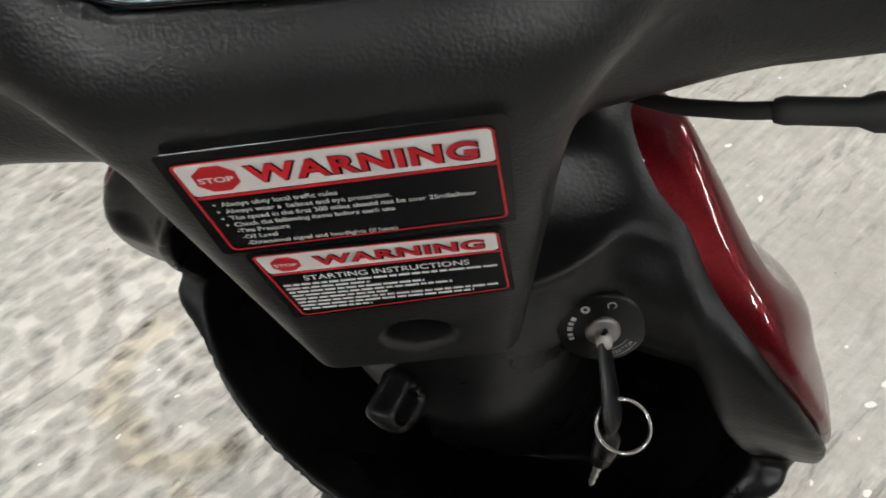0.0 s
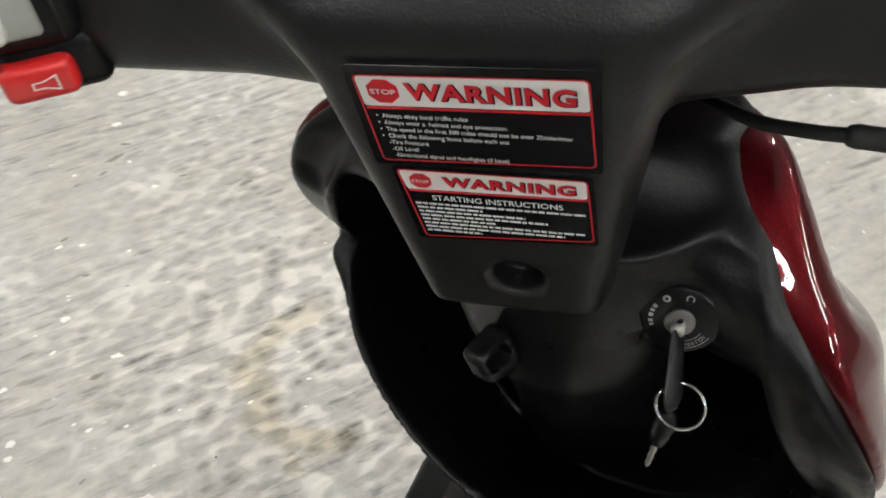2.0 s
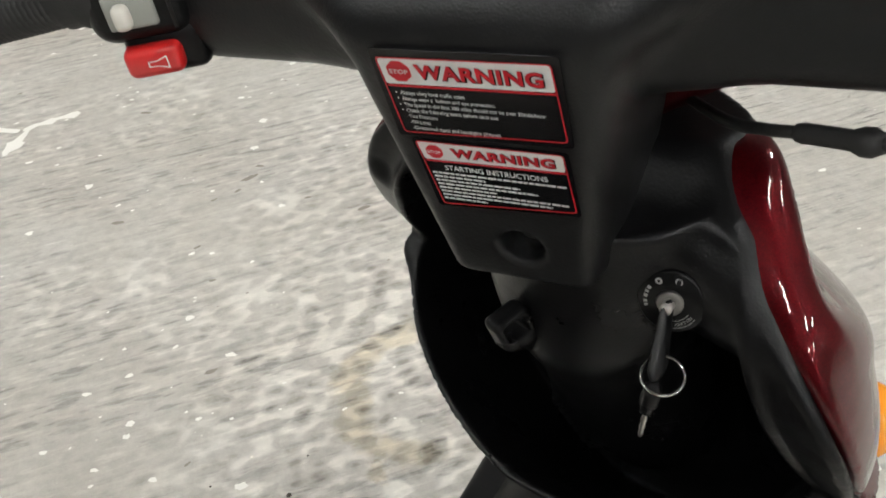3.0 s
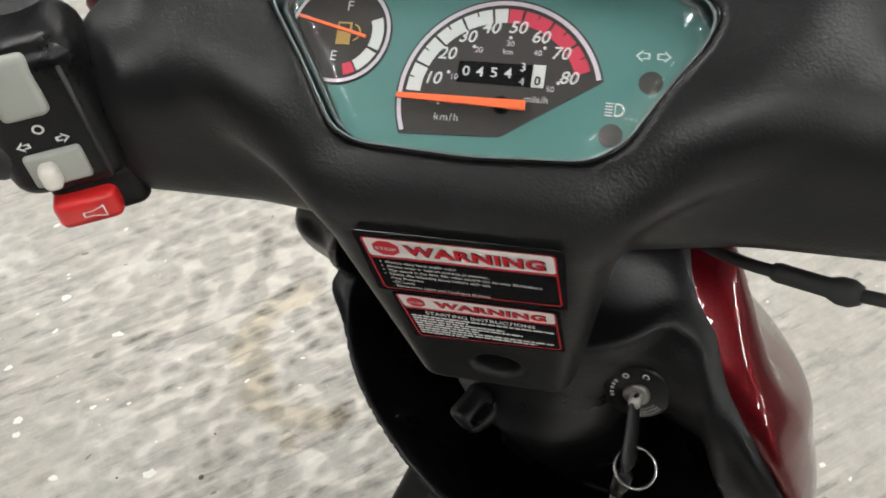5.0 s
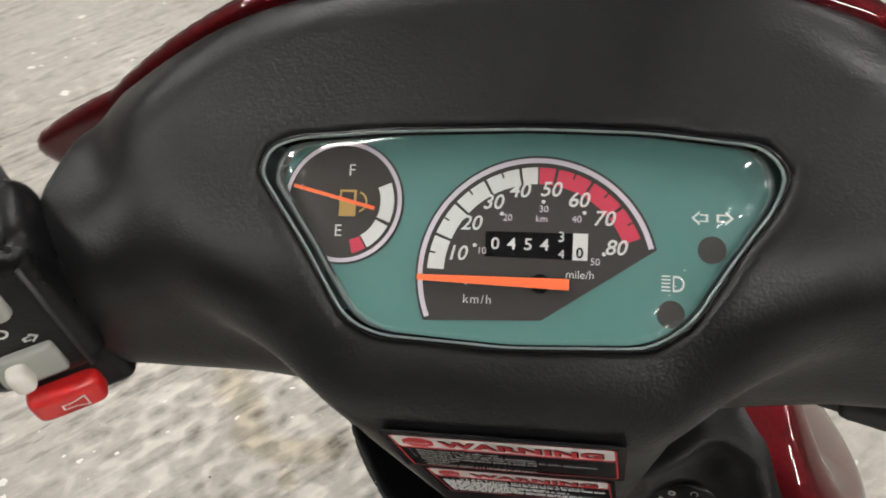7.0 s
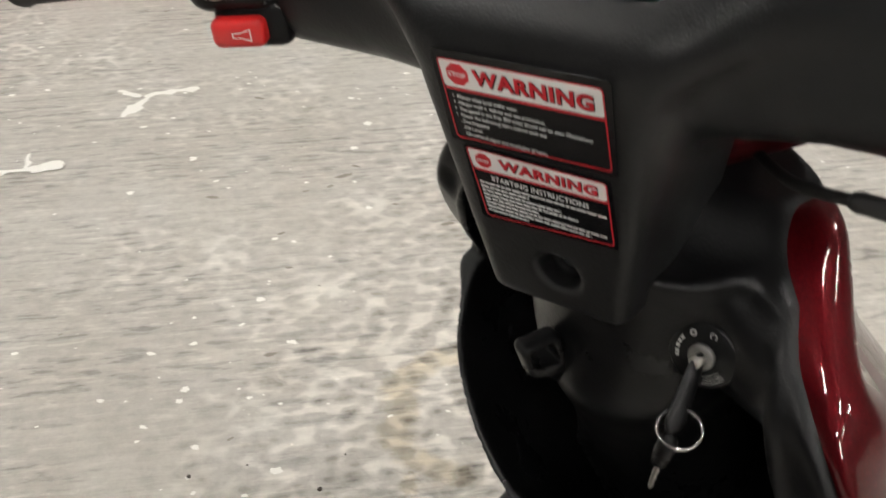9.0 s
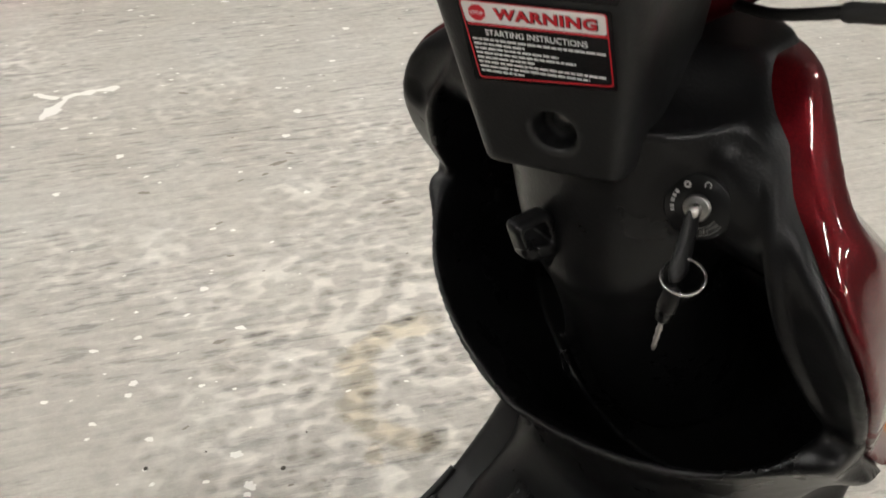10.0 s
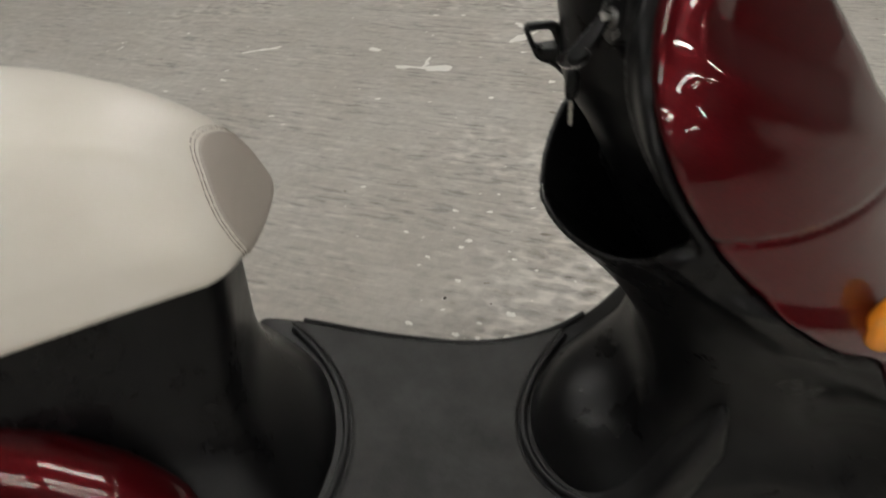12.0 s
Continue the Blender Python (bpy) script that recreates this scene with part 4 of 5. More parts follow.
def shield_field(x, y, z):
    ax = np.abs(x)
    w = smooth_profile(z, EDGE_X) + ear(x, z)
    ys = shield_y(ax, z)
    skin = fairing_outer(x, y, z)
    under = np.clip((z - smooth_profile(y, RED_LOW, 0.008)) / 0.012 + 0.5, 0, 1)
    low = np.clip((0.875 - z) / 0.07, 0, 1)
    under = under * np.where(x < 0, np.clip((y - ys - 0.003) / 0.008, 0, 1), 1 - low * (1 - np.clip((y - ys - 0.005) / 0.008, 0, 1)))
    plate = smax(ys - y, smax((ax - w - np.where(x < 0, 0.001, -0.007 + 0.011 * low)) * 0.8, z - 0.921, 0.01), 0.007)
    plate = smax(plate, 0.372 - z, 0.006)
    q = rim_coords(x, y, z)[1]
    tub = smax(tub_outer(x, y, z, 0.0), -q, 0.002)
    tub = smax(tub, q - 0.30, 0.02)
    leg = smin(s_box(x, y, z, (0, 0.135, 0.52), (0.112, 0.065, 0.19), 0.05), s_ellipsoid(x, y, z, (0, 0.14, 0.36), (0.160, 0.185, 0.10)), 0.06)
    leg = smax(leg, 0.375 - z, 0.004)
    f = smin(smax(plate, 0.66 - z, 0.05), smin(tub, smin(leg, smax(plate, z - 0.70, 0.02), 0.05), 0.06), 0.010)
    f = smax(f, skin + 0.0005 + 0.0075 * under, 0.003)
    bead = s_polygon(ax, z, WELL)
    well = smax(bead, y - smooth_profile(z, WELL_Y, 0.006), 0.008)
    well = smax(well, tub_outer(x, y, z, -0.0058), 0.004)
    f = f - 0.0030 * np.exp(-((bead - 0.0045) / 0.0040) ** 2) * np.clip((z - 0.72) / 0.04, 0, 1) * np.clip((0.10 - y) / 0.03, 0, 1)
    f = smax(f, -well, 0.004)
    taper = np.clip((z - 0.78) / 0.10, 0, 1)
    nx = (x - NECK) / np.where(x < NECK, 1.0 + 1.05 * taper, 1.0 + 0.25 * taper)
    neck = smin(s_capsule(nx, y, z, (0.0, 0.036, 0.900), (0.0, 0.048, 0.80), 0.050, 0.054), s_capsule(nx, y, z, (0.0, 0.048, 0.80), (0.0, 0.125, 0.64), 0.054, 0.062), 0.01)
    neck = smax(neck, z - 0.895, 0.004)
    slot = s_capsule(x, y, z, (-0.126, 0.013, 0.868), (-0.158, 0.017, 0.822), 0.015, 0.012)
    return smin(smax(f, -slot, 0.008), neck, 0.014)


def shell_field(x, y, z):
    ax = np.abs(x)
    ys = shield_y(ax, z)
    skin = fairing_outer(x, y, z)
    f = smax(skin, ys + np.where(x < 0, 0.006, 0.004 + 0.006 * np.clip((0.875 - z) / 0.07, 0, 1)) - y, 0.004)
    f = smax(f, z - 0.918, 0.012)
    f = smax(f, (smooth_profile(y, RED_LOW, 0.008) - z) * 0.6, 0.006)
    seam = np.exp(-((z - 0.741 + 0.22 * (y - 0.065)) / 0.0022) ** 2) * np.clip((y - 0.05) / 0.02, 0, 1)
    f = f + 0.0026 * seam
    return smax(f, -(skin + np.where(x < 0, 0.010, 0.016)), 0.001)


def body_front():
    sdf_part("leg_shield", shield_field, (-0.20, -0.07, 0.36), (0.20, 0.34, 0.98), 0.0032, BLACK_INNER, scooter, "black plastic inner leg shield with open glove tub", BODY)
    sdf_part("front_fairing", shell_field, (-0.22, -0.01, 0.34), (0.22, 0.34, 0.98), 0.0036, RED_PAINT, scooter, "glossy dark red front fairing", BODY)
    for sx in (-1, 1):
        bm = bmesh.new()
        bmesh.ops.create_uvsphere(bm, u_segments=24, v_segments=16, radius=1.0)
        bmesh.ops.scale(bm, vec=(0.016, 0.032, 0.024), verts=bm.verts)
        part("turn_signal", bm, AMBER, scooter, "amber front turn signal", BODY @ pose(sx * 0.146, 0.226, 0.622, 0, 0, sx * 28))


def bag_hook():
    def f(x, y, z):
        v = y + 0.35 * (z - 0.812)
        b = smin(s_box(x, v, z, (0.0, -0.0175, 0.812), (0.0078, 0.0140, 0.0150), 0.0060), s_capsule(x, y, z, (0, -0.012, 0.803), (0, 0.004, 0.782), 0.009, 0.007), 0.008)
        return smax(b, -s_box(x, v, z, (0.0, -0.0195, 0.816), (0.03, 0.0080, 0.0074), 0.0022), 0.002)
    sdf_part("bag_hook", f, (-0.02, -0.05, 0.765), (0.02, 0.02, 0.84), 0.0013, BLACK_INNER, scooter, "black plastic bag hook", BODY @ Matrix.Translation((NECK - 0.009, 0, 0)))


def ignition():
    n = Vector((0.30, -0.93, 0.22)).normalized()
    side = Vector((0, 0, 1)).cross(n).normalized() * 1.0
    up = n.cross(side)
    c = Vector((0.0840, 0.0205, 0.857))
    s = Sheet(c, side, up, BODY)
    lock = part("ignition_lock", tube([c - n * 0.010, c + n * 0.002, c + n * 0.0032], [0.0178, 0.0178, 0.0165], 40), BLACK_INNER, scooter, "ignition lock with a dark marked ring", BODY)
    part("lock_barrel", tube([c, c + n * 0.0046, c + n * 0.0056], [0.0070, 0.0070, 0.0060], 28), DARK_STEEL, lock, "steel lock barrel", BODY)
    s.band("lock_mark", ring_points((0.0025, 0.0128), 0.0013, -50, 230, 10), ring_points((0.0025, 0.0128), 0.0019, -50, 230, 10), 0.0036, MARK_GREY, lock)
    s.band("lock_mark", ring_points((-0.0075, 0.0103), 0.0008, 0, 330, 10), ring_points((-0.0075, 0.0103), 0.0019, 0, 330, 10), 0.0036, MARK_GREY, lock, closed=True)
    for a0, a1 in ((152, 160), (164, 171), (175, 184), (190, 197), (200, 206)):
        s.band("lock_mark", ring_points((0, 0), 0.0118, a0, a1, 4), ring_points((0, 0), 0.0138, a0, a1, 4), 0.0036, MARK_GREY, lock)
    s.band("lock_mark", ring_points((0, 0), 0.0106, 286, 338, 12), ring_points((0, 0), 0.0109, 286, 338, 12), 0.0036, MARK_GREY, lock)
    s.band("lock_mark", ring_points((0, 0), 0.0146, 286, 338, 12), ring_points((0, 0), 0.0149, 286, 338, 12), 0.0036, MARK_GREY, lock)
    for k in range(8):
        a0 = radians(291 + 6 * k)
        o = Sheet(c + (side * math.cos(a0) + up * math.sin(a0)) * 0.0128, -side * math.sin(a0) + up * math.cos(a0), -side * math.cos(a0) - up * math.sin(a0), BODY)
        o.words("lock_letter", "IGNITION"[k], 0, 0, 0.0024, 0.0038, MARK_GREY, lock)
    return c, n


def keys(c, n):
    key = thing("ignition_key", "black-headed key in the ignition lock with a ring", "key")
    part("key_blade", tube([c + n * 0.004, c + n * 0.012], 0.0032, 10), STEEL, key, "", BODY)
    a = c + n * 0.008
    e = Vector((0.0985, -0.0085, 0.8375))

    def head(x, y, z):
        h = np.clip((z - a.z) / (e.z - a.z), 0, 1)
        side = (x - a.x - (e.x - a.x) * h) * 2.2
        return s_capsule(side, y, z, (0, a.y, a.z), (0, e.y, e.z), 0.0040, 0.0062) * 0.5

    sdf_part("key_head", head, tuple(min(a[i], e[i]) - 0.012 for i in range(3)), tuple(max(a[i], e[i]) + 0.012 for i in range(3)), 0.0012, BLACK_INNER, key, "black plastic key head", BODY)
    ring = torus(0.0105, 0.0009, 40, 8)
    part("key_ring", ring, CHROME, key, "steel split ring", BODY @ Matrix.Translation((0.1025, -0.0100, 0.8390)) @ pose(0, 0, 0, 18, 0, 30))
    h0, h1 = Vector((0.0985, -0.0105, 0.8270)), Vector((0.0968, -0.0115, 0.8090))
    part("spare_key_head", tube([h0 + Vector((0, 0, 0.004)), h0, (h0 + h1) / 2, h1, h1 - Vector((0, 0, 0.003))], [0.002, 0.0045, 0.0052, 0.0045, 0.002], 14), BLACK_INNER, key, "black head of the spare key", BODY)
    bl = [h1 + (Vector((0.0950, -0.0120, 0.7850)) - h1) * t for t in np.linspace(0, 1, 9)]
    part("spare_key_blade", tube(bl, [0.0016, 0.0018, 0.0013, 0.0019, 0.0012, 0.0018, 0.0012, 0.0016, 0.0008], 8), STEEL, key, "notched steel key blade", BODY)


def floorboard():
    W = [(-0.38, 0.21), (-0.31, 0.206), (-0.20, 0.176), (-0.10, 0.154), (0.0, 0.147), (0.06, 0.142), (0.12, 0.13)]
    Z = [(-0.38, 0.392), (-0.30, 0.378), (-0.22, 0.368), (-0.10, 0.362), (-0.02, 0.372), (0.03, 0.398), (0.07, 0.440), (0.10, 0.49), (0.14, 0.57)]

    def f(x, y, z):
        ax = np.abs(x)
        top = z - smooth_profile(y, Z, 0.015)
        return smax(smax(top * 0.75, -top - 0.07, 0.01), smax(ax - smooth_profile(y, W, 0.015), smax(-0.37 - y, y - 0.12, 0.01), 0.01), 0.014)
    deck = sdf_part("floorboard", f, (-0.21, -0.39, 0.26), (0.21, 0.14, 0.58), 0.006, BLACK_PLASTIC, scooter, "black plastic floorboard", BODY)

    def mat(x, y, z):
        ax = np.abs(x)
        top = z - smooth_profile(y, Z, 0.015) - 0.0040
        ahead = np.sqrt((x / 0.172) ** 2 + ((y - 0.14) / 0.197) ** 2) - 1
        behind = np.sqrt((x / 0.252) ** 2 + ((y + 0.495) / 0.258) ** 2) - 1
        out = smax(ax - smooth_profile(y, W, 0.015) + 0.010, smax(-behind * 0.2, -ahead * 0.15, 0.004), 0.010)
        return smax(smax(top * 0.8, -top - 0.012, 0.003), out, 0.003)
    sdf_part("foot_mat", mat, (-0.22, -0.36, 0.33), (0.22, 0.10, 0.50), 0.0045, MAT_RUBBER, deck, "dark rubber foot mat", BODY)
    for sx in (-1, 1):
        line = []
        for y in np.linspace(-0.31, 0.035, 30):
            w = float(smooth_profile(np.array([y]), W, 0.015)[0])
            line.append(Vector((sx * (w - 0.0075), y, float(smooth_profile(np.array([y]), Z, 0.015)[0]) + 0.0012)))
        part("deck_edge", tube(line, 0.0038, 10), BLACK_PLASTIC, deck, "raised plastic rim along the floorboard", BODY)
    for cy, rx, ry, a0, a1 in ((0.14, 0.166, 0.191, 223, 317), (-0.495, 0.246, 0.252, 44, 136)):
        line = []
        for a in np.linspace(a0, a1, 50):
            x, y = rx * math.cos(radians(a)), cy + ry * math.sin(radians(a))
            line.append(Vector((x, y, float(smooth_profile(np.array([y]), Z, 0.015)[0]) + 0.003)))
        part("deck_lip", tube(line, 0.0042, 10), BLACK_PLASTIC, deck, "raised plastic lip", BODY)


REAR = BODY @ Matrix.Translation((0, -0.017, -0.010))


def seat_and_tail():
    TOPZ = [(-1.0, 0.85), (-0.75, 0.84), (-0.55, 0.825), (-0.42, 0.812), (-0.34, 0.792), (-0.28, 0.757), (-0.25, 0.728), (-0.235, 0.70)]
    HALF = [(-1.0, 0.11), (-0.8, 0.135), (-0.6, 0.140), (-0.45, 0.122), (-0.36, 0.100), (-0.29, 0.085), (-0.25, 0.070), (-0.235, 0.054)]

    def cushion(x, y, z):
        ax = np.abs(x)
        top = smooth_profile(y, TOPZ, 0.012)
        half = smooth_profile(y, HALF, 0.012)
        f = smax((z - top + 0.10 * (ax / np.maximum(half, 0.02)) ** 3 * 0.25) * 0.85, (ax - half - 0.02 * np.clip((0.74 - z) / 0.06, -0.6, 0.5)) * 0.95, 0.045)
        bottom = 0.672 - 0.022 * np.clip((-0.30 - y) / 0.15, 0, 1)
        f = smax(f, bottom - z, 0.012)
        return smax(f, smax(y + 0.226, -0.98 - y, 0.02), 0.075)
    seat = sdf_part("seat", cushion, (-0.19, -1.0, 0.65), (0.19, -0.22, 0.87), 0.005, VINYL, scooter, "smooth cream vinyl seat", REAR)
    PX, PZ, PA, PB = 0.0, 0.704, 0.060, 0.056

    def patch(x, y, z):
        inside = (np.sqrt(((x - PX) / PA) ** 2 + ((z - PZ) / PB) ** 2) - 1) * 0.05
        c = cushion(x, y, z)
        return smax(smax(c - 0.0012, -c - 0.006, 0.0005), smax(inside, -0.33 - y, 0.002), 0.001)
    sdf_part("nose_patch", patch, (-0.08, -0.34, 0.65), (0.08, -0.22, 0.78), 0.0025, VINYL_GREY, seat, "warm grey vinyl nose patch", REAR)
    for grow in (1.04, 1.08):
        line = []
        for a in np.linspace(-40, 220, 150):
            x, z = PX + PA * grow * math.cos(radians(a)), PZ + PB * grow * math.sin(radians(a))
            ys = np.linspace(-0.20, -0.40, 400)
            v = cushion(np.full(400, x), ys, np.full(400, z))
            k = int(np.argmax(v < 0))
            if v[k] < 0:
                line.append(Vector((x, ys[k] + 0.0004, z)))
        for i in range(0, len(line) - 2, 3):
            part("stitch", tube(line[i:i + 4] if i % 2 else line[i:i + 3], 0.00050, 6), THREAD, seat, "", REAR)

    def under(x, y, z):
        ax = np.abs(x)
        half = 0.050 + 0.09 * np.clip((-0.29 - y) / 0.2, 0, 1) + 0.03 * np.clip((0.62 - z) / 0.25, 0, 1)
        f = smax(ax - half, smax(z - 0.69, 0.33 - z, 0.01), 0.02)
        f = smax(f, smax((y + 0.285 + 0.10 * (0.68 - z)) * 0.95, -0.95 - y, 0.01), 0.03)
        return smax(smin(f, s_ellipsoid(x, y, z, (0, -0.48, 0.36), (0.240, 0.246, 0.13)), 0.08), 0.372 - z, 0.004)
    sdf_part("seat_base", under, (-0.26, -1.0, 0.30), (0.26, -0.21, 0.72), 0.006, BLACK_INNER, scooter, "black plastic panel under the seat", REAR)

    def flank(x, y, z):
        ax = np.abs(x)
        crest = np.interp(-y, [0.30, 0.335, 0.384, 0.435, 0.60, 1.1], [0.415, 0.488, 0.543, 0.573, 0.62, 0.68])
        half = 0.195 - 0.35 * np.maximum(z - crest + 0.06, 0)
        f = smax(smax(ax - half, 0.12 - ax, 0.01), smax((z - crest) * 0.85, 0.40 - z, 0.02), 0.03)
        return smax(f, smax(y + 0.330 + np.where(x < 0, 0.08, 0.0), -1.12 - y, 0.02), 0.03)
    sdf_part("side_panel", flank, (-0.22, -1.15, 0.37), (0.22, -0.28, 0.72), 0.007, RED_PAINT, scooter, "glossy red rear side panel", REAR)


def wheels():
    # the front wheel is turned to the left with the bars
    steer = Matrix.Translation((0, 0.30, 0)) @ pose(0, 0, 0, 0, 0, 15) @ Matrix.Translation((0, -0.30, 0))
    for y, name, turn in ((0.43, "front_wheel", steer), (-0.74, "rear_wheel", Matrix.Identity(4))):
        bm = torus(0.150, 0.042, 48, 14)
        bmesh.ops.rotate(bm, verts=bm.verts, cent=(0, 0, 0), matrix=Matrix.Rotation(radians(90), 3, "Y"))
        w = part(name, bm, BLACK_RUBBER, scooter, "black tyre", turn @ Matrix.Translation((0, y, 0.192)))
        part("rim", tube([(-0.03, y, 0.192), (-0.026, y, 0.192), (0.026, y, 0.192), (0.03, y, 0.192)], [0.10, 0.115, 0.115, 0.10], 32), STEEL, w, "", turn)
        if y > 0:
            for sx in (-1, 1):
                part("fork_leg", tube([(sx * 0.062, y, 0.192), (sx * 0.055, 0.27, 0.58)], 0.017, 14), BLACK_INNER, scooter, "", turn)
        else:
            part("swing_arm", box(0.05, 0.10, -0.76, -0.25, 0.17, 0.28, 0.02), BLACK_INNER, scooter)
    part("side_stand", tube([(-0.10, -0.22, 0.30), (-0.22, -0.20, 0.008)], 0.011, 12), BLACK_INNER, scooter)


body_front()
bag_hook()
keys(*ignition())
floorboard()
seat_and_tail()
wheels()


# ---------------------------------------------------------------- marks on the floor and things beyond
def blob(rng, x, y, r, stretch=1.25, n=20):
    a0 = radians(62) + rng.uniform(-0.5, 0.5)
    lobes = [(rng.uniform(0.05, 0.24) / k ** 0.5, rng.uniform(0, 6.28), k) for k in (1, 2, 3, 4, 5, 7)]
    out = []
    for k in range(n):
        a = 2 * math.pi * k / n
        rr = 0.66 * r * (0.95 + sum(g * math.sin(f * a + o) for g, o, f in lobes))
        u, v = rr * math.cos(a) * stretch, rr * math.sin(a)
        out.append((x + u * math.cos(a0) - v * math.sin(a0), y + u * math.sin(a0) + v * math.cos(a0)))
    return out


MARKS = pose(-0.011, -0.043, 0, 0, 0, -4.7) @ Matrix.Diagonal((0.96, 0.96, 1, 1))


def floor_marks():
    rng = random.Random(11)
    verts, faces = [], []

    def add(outline, z):
        k = len(verts)
        verts.extend((x, y, z) for x, y in outline)
        faces.append(tuple(range(k, k + len(outline))))

    level = [0.0012]

    def stroke(pts, w):
        level[0] += 0.0004
        left, right = [], []
        for i, p in enumerate(pts):
            d = (Vector(pts[min(i + 1, len(pts) - 1)]) - Vector(pts[max(i - 1, 0)])).normalized()
            s = 1.25 * w * rng.uniform(0.35, 1.25) * (0.45 if i in (0, len(pts) - 1) else 1.0)
            left.append((p[0] - d.y * s, p[1] + d.x * s))
            right.append((p[0] + d.y * s, p[1] - d.x * s))
        for i in range(len(pts) - 1):
            add([left[i], right[i], right[i + 1], left[i + 1]], level[0])

    def wiggle(a, b, n=9, amp=0.012):
        return [(a[0] + (b[0] - a[0]) * t + rng.uniform(-amp, amp), a[1] + (b[1] - a[1]) * t + rng.uniform(-amp, amp)) for t in np.linspace(0, 1, n)]
    # a forked splash of pale paint and streaks near it
    stroke(wiggle((-2.07, 0.50), (-2.12, 0.34), 9, 0.006), 0.017)
    stroke(wiggle((-2.12, 0.34), (-2.20, 0.29), 6, 0.006), 0.014)
    stroke(wiggle((-2.10, 0.35), (-2.03, 0.25), 7, 0.006), 0.018)
    stroke(wiggle((-2.23, -0.52), (-2.21, -0.66), 7, 0.006), 0.008)
    stroke(wiggle((-1.88, 0.01), (-1.95, -0.14), 8, 0.008), 0.010)
    stroke(wiggle((-1.98, -0.02), (-1.90, -0.05), 5, 0.006), 0.007)
    add(blob(rng, -1.885, 0.0, 0.040, 1.7), 0.0052)
    add(blob(rng, -2.10, -0.20, 0.022, 1.8), 0.0056)
    for x, y, r in ((-1.70, 0.33, 0.015), (-1.64, 0.14, 0.012), (-0.91, -0.02, 0.009), (-0.93, 0.0, 0.011), (-0.66, 0.055, 0.013), (-0.67, -0.15, 0.010), (-0.62, -0.06, 0.010), (-0.60, -0.02, 0.008),
                    (-0.585, 0.04, 0.010), (-0.578, 0.025, 0.008), (-1.49, 0.70, 0.014), (-1.58, 0.80, 0.016), (-1.08, 0.228, 0.012), (-1.11, 0.091, 0.006), (-0.70, -0.078, 0.006), (-0.735, -0.075, 0.005), (-0.594, 0.038, 0.010), (-0.84, 0.09, 0.007), (-0.79, -0.04, 0.009), (-1.94, 1.23, 0.016), (-1.23, 0.59, 0.010),
                    (-2.23, 1.29, 0.014), (-1.35, 0.62, 0.007), (-1.42, 0.52, 0.007)):
        add(blob(rng, x, y, r), 0.0012)
    for _ in range(760):
        x, y = rng.uniform(-3.4, 1.2), rng.uniform(-1.2, 3.2)
        add(blob(rng, x, y, abs(rng.gauss(0.0022, 0.0028)) + 0.0022, 1.7, 8), 0.0011)
    me = bpy.data.meshes.new("paint_spots")
    me.from_pydata(verts, [], faces)
    me.materials.append(SPLASH)
    me.transform(MARKS)
    tagged(new("paint_spots", me), "pale paint splashes and specks on the concrete", "paint", kind="stuff")
    verts.clear()
    faces.clear()
    for _ in range(240):
        x, y = rng.uniform(-3.2, 1.2), rng.uniform(-1.2, 3.2)
        add(blob(rng, x, y, abs(rng.gauss(0.002, 0.002)) + 0.0012, 2.2, 8), 0.0009)
    for x, y, r in ((-1.39, 0.61, 0.016), (-1.41, 0.66, 0.009), (-1.37, 0.56, 0.008), (-0.92, 0.17, 0.010), (-1.5, 0.3, 0.012), (-0.77, 0.02, 0.005), (-1.9, 0.62, 0.012)):
        add(blob(rng, x, y, r * 0.8, 2.6), 0.0009)
    me = bpy.data.meshes.new("dirt_specks")
    me.from_pydata(verts, [], faces)
    me.materials.append(DIRT)
    me.transform(MARKS)
    tagged(new("dirt_specks", me), "dark dirt specks on the concrete", "dirt", kind="stuff")
    twig = thing("twig", "thin dark bent twig on the concrete", "twig")
    part("stem", tube(spline([(-0.576, -0.112, 0.0012), (-0.585, -0.079, 0.0016), (-0.583, -0.049, 0.0014), (-0.590, -0.022, 0.0012)], 5), 0.0012, 8), DARK_GRIT, twig, "", MARKS)
    for x, y, r in ((-0.736, -0.072, 0.0042), (-0.582, 0.098, 0.0045), (-0.70, 0.02, 0.002), (-0.62, 0.17, 0.002)):
        crumb = thing("dirt_crumb", "small dark crumb of dirt on the concrete", "dirt crumb", "dirt crumbs")
        bm = bmesh.new()
        bmesh.ops.create_icosphere(bm, subdivisions=2, radius=r)
        for v in bm.verts:
            v.co *= rng.uniform(0.8, 1.15)
            v.co.z *= 0.45
        part("crumb", bm, DARK_GRIT, crumb, "", MARKS @ Matrix.Translation((x, y, r * 0.40)))


DARK_GRIT = principled("dark_grit", (0.07, 0.062, 0.05), 0.85)[0]
DIRT = principled("dull_dirt", (0.27, 0.245, 0.205), 0.8)[0]
floor_marks()


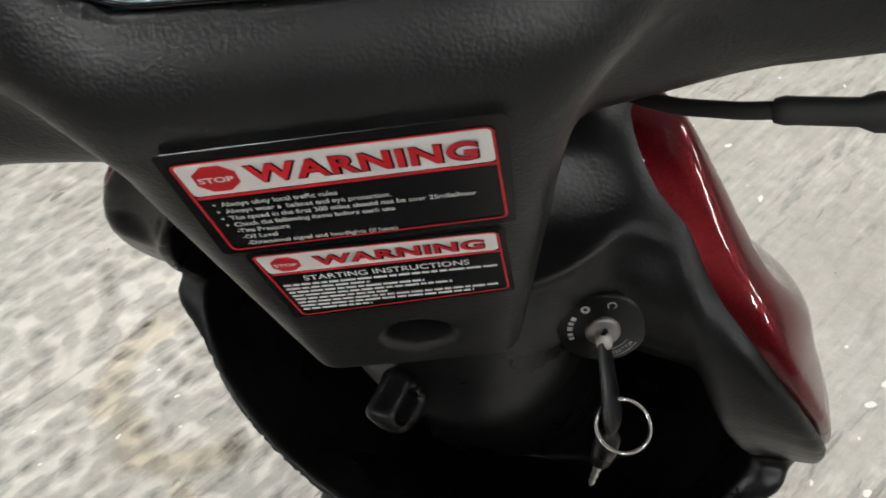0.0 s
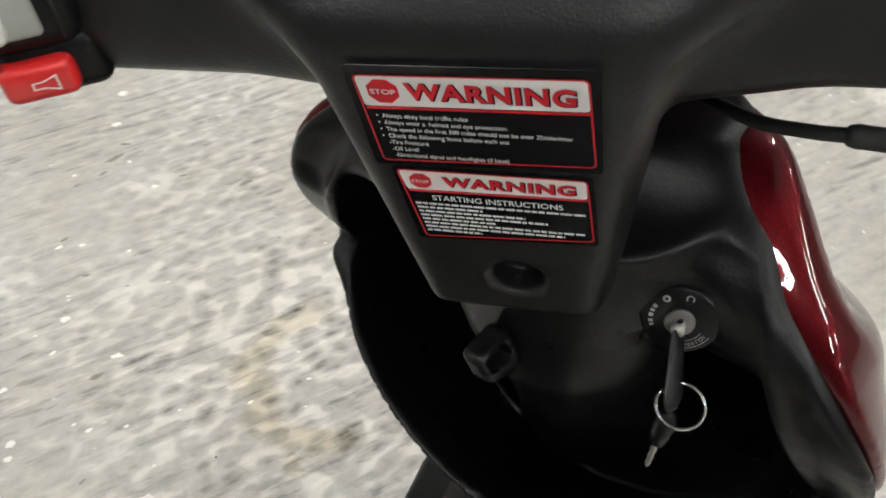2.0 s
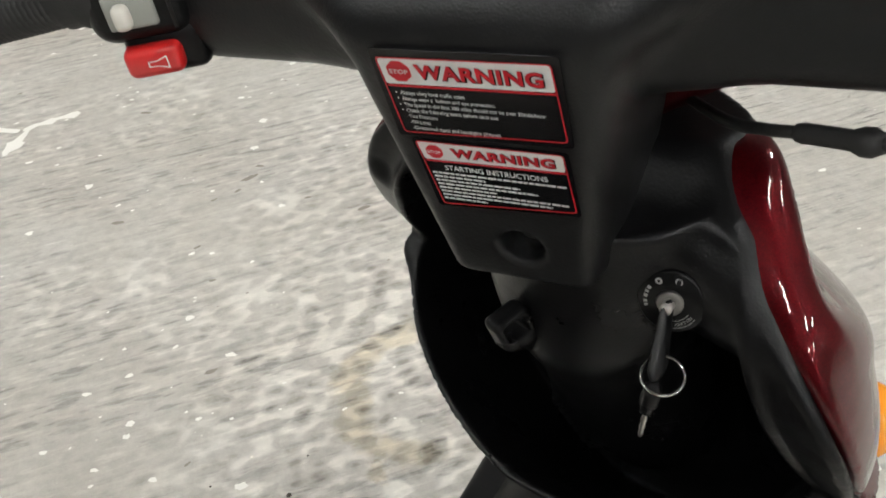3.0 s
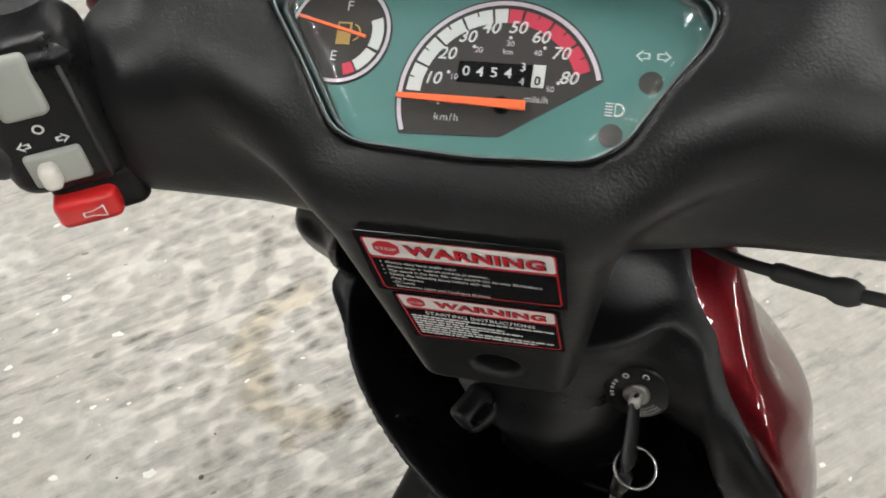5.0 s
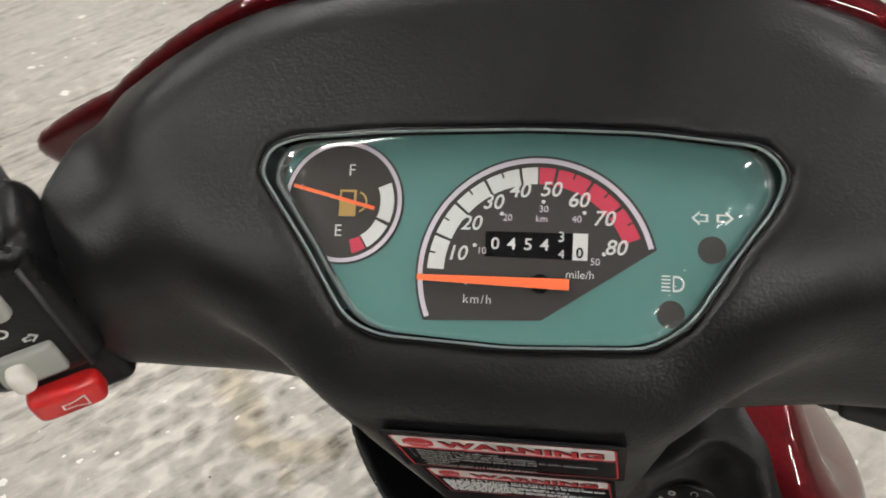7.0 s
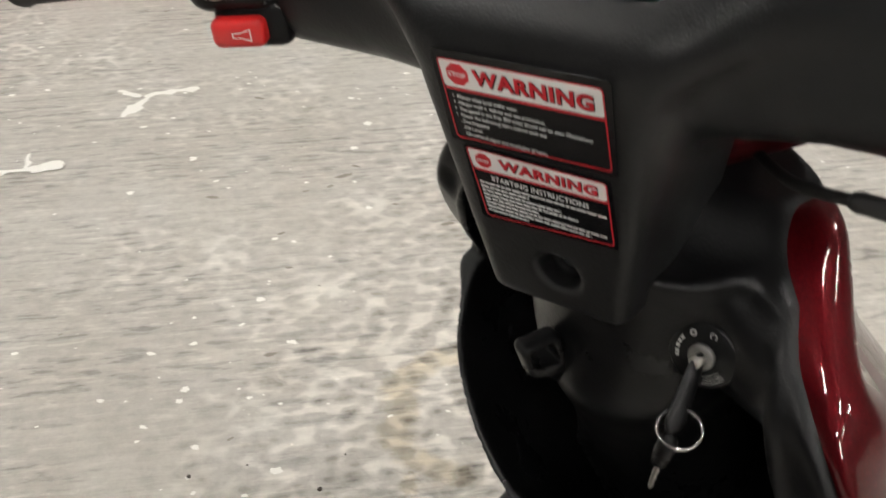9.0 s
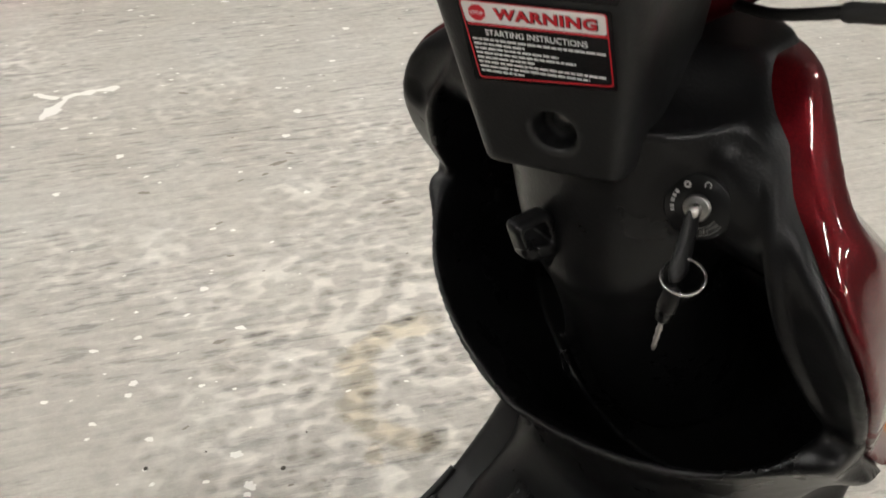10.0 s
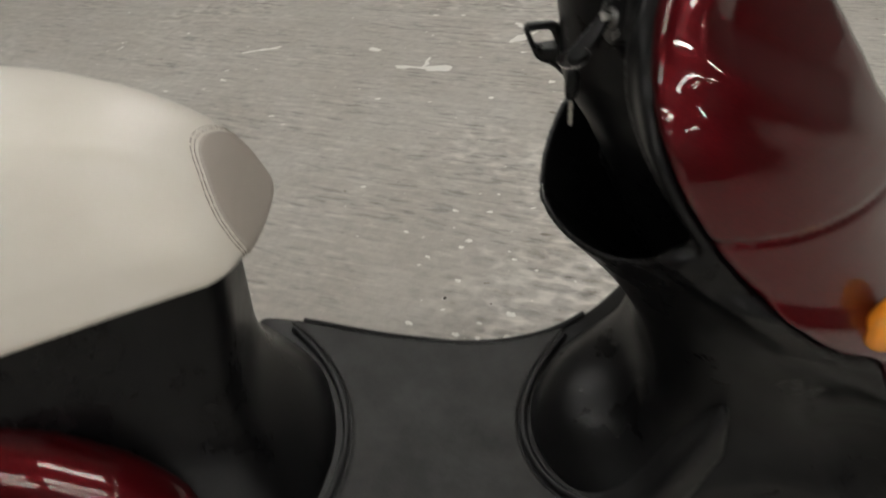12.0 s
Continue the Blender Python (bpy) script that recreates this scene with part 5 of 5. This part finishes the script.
def far_things():
    """A red-edged low tub and a sign that stand farther back on the floor."""
    tub = thing("floor_tub", "low red plastic tub with a grey-brown lining on the floor", "tub")

    def shell(x, y, z):
        out = smax(np.sqrt((x / 0.42) ** 2 + (y / 0.30) ** 2) - 1, 0.0 * z - 1, 0.01) * 0.3
        f = smax(out + 0.10 * (0.10 - z), smax(z - 0.10, -z, 0.01), 0.03)
        return smax(f, -smax(out + 0.035, 0.055 - z, 0.02), 0.01)
    m = pose(-3.12, 0.86, 0.0, 0, 0, 58)
    sdf_part("rim", shell, (-0.47, -0.35, -0.01), (0.47, 0.35, 0.13), 0.012, RED_PLASTIC, tub, "bright red moulded rim", m)
    part("lining", tube([(0, 0, 0.045), (0, 0, 0.062)], 0.22, 32), GREY_CLOTH, tub, "grey-brown lining", m @ Matrix.Diagonal((1.6, 1.12, 1, 1)))
    sign = thing("floor_sign", "white sign board with a red printed block", "sign")
    sm = pose(-3.11, 0.25, 0.0, 0, 0, 54)
    part("board", box(-0.20, 0.20, -0.006, 0.006, 0.0, 0.42, 0.004), LABEL_WHITE, sign, "", sm @ pose(0, 0, 0, -12, 0, 0), smooth=False)
    fr = sm @ pose(0, 0, 0, -12, 0, 0)
    part("red_block", box(-0.17, 0.17, -0.0085, -0.0062, 0.05, 0.24), LABEL_RED, sign, "red printed block", fr, smooth=False)
    for k in range(5):
        part("text_bar", box(-0.15 + 0.062 * k, -0.10 + 0.062 * k, -0.0105, -0.0087, 0.10, 0.135), LABEL_WHITE, sign, "", fr, smooth=False)
    foot = thing("rubber_block", "small black rubber block on the floor", "block")
    part("block", box(-0.07, 0.07, -0.05, 0.05, 0, 0.09, 0.012), BLACK_RUBBER, foot, "", pose(-3.34, 0.50, 0, 0, 0, 40), smooth=False)


RED_PLASTIC = plastic("bright_red_plastic", (0.55, 0.012, 0.02), 0.4, 200.0, 0.1, 0.03)
GREY_CLOTH = plastic("grey_brown_cloth", (0.20, 0.17, 0.14), 0.85, 150.0, 0.4, 0.05)
far_things()
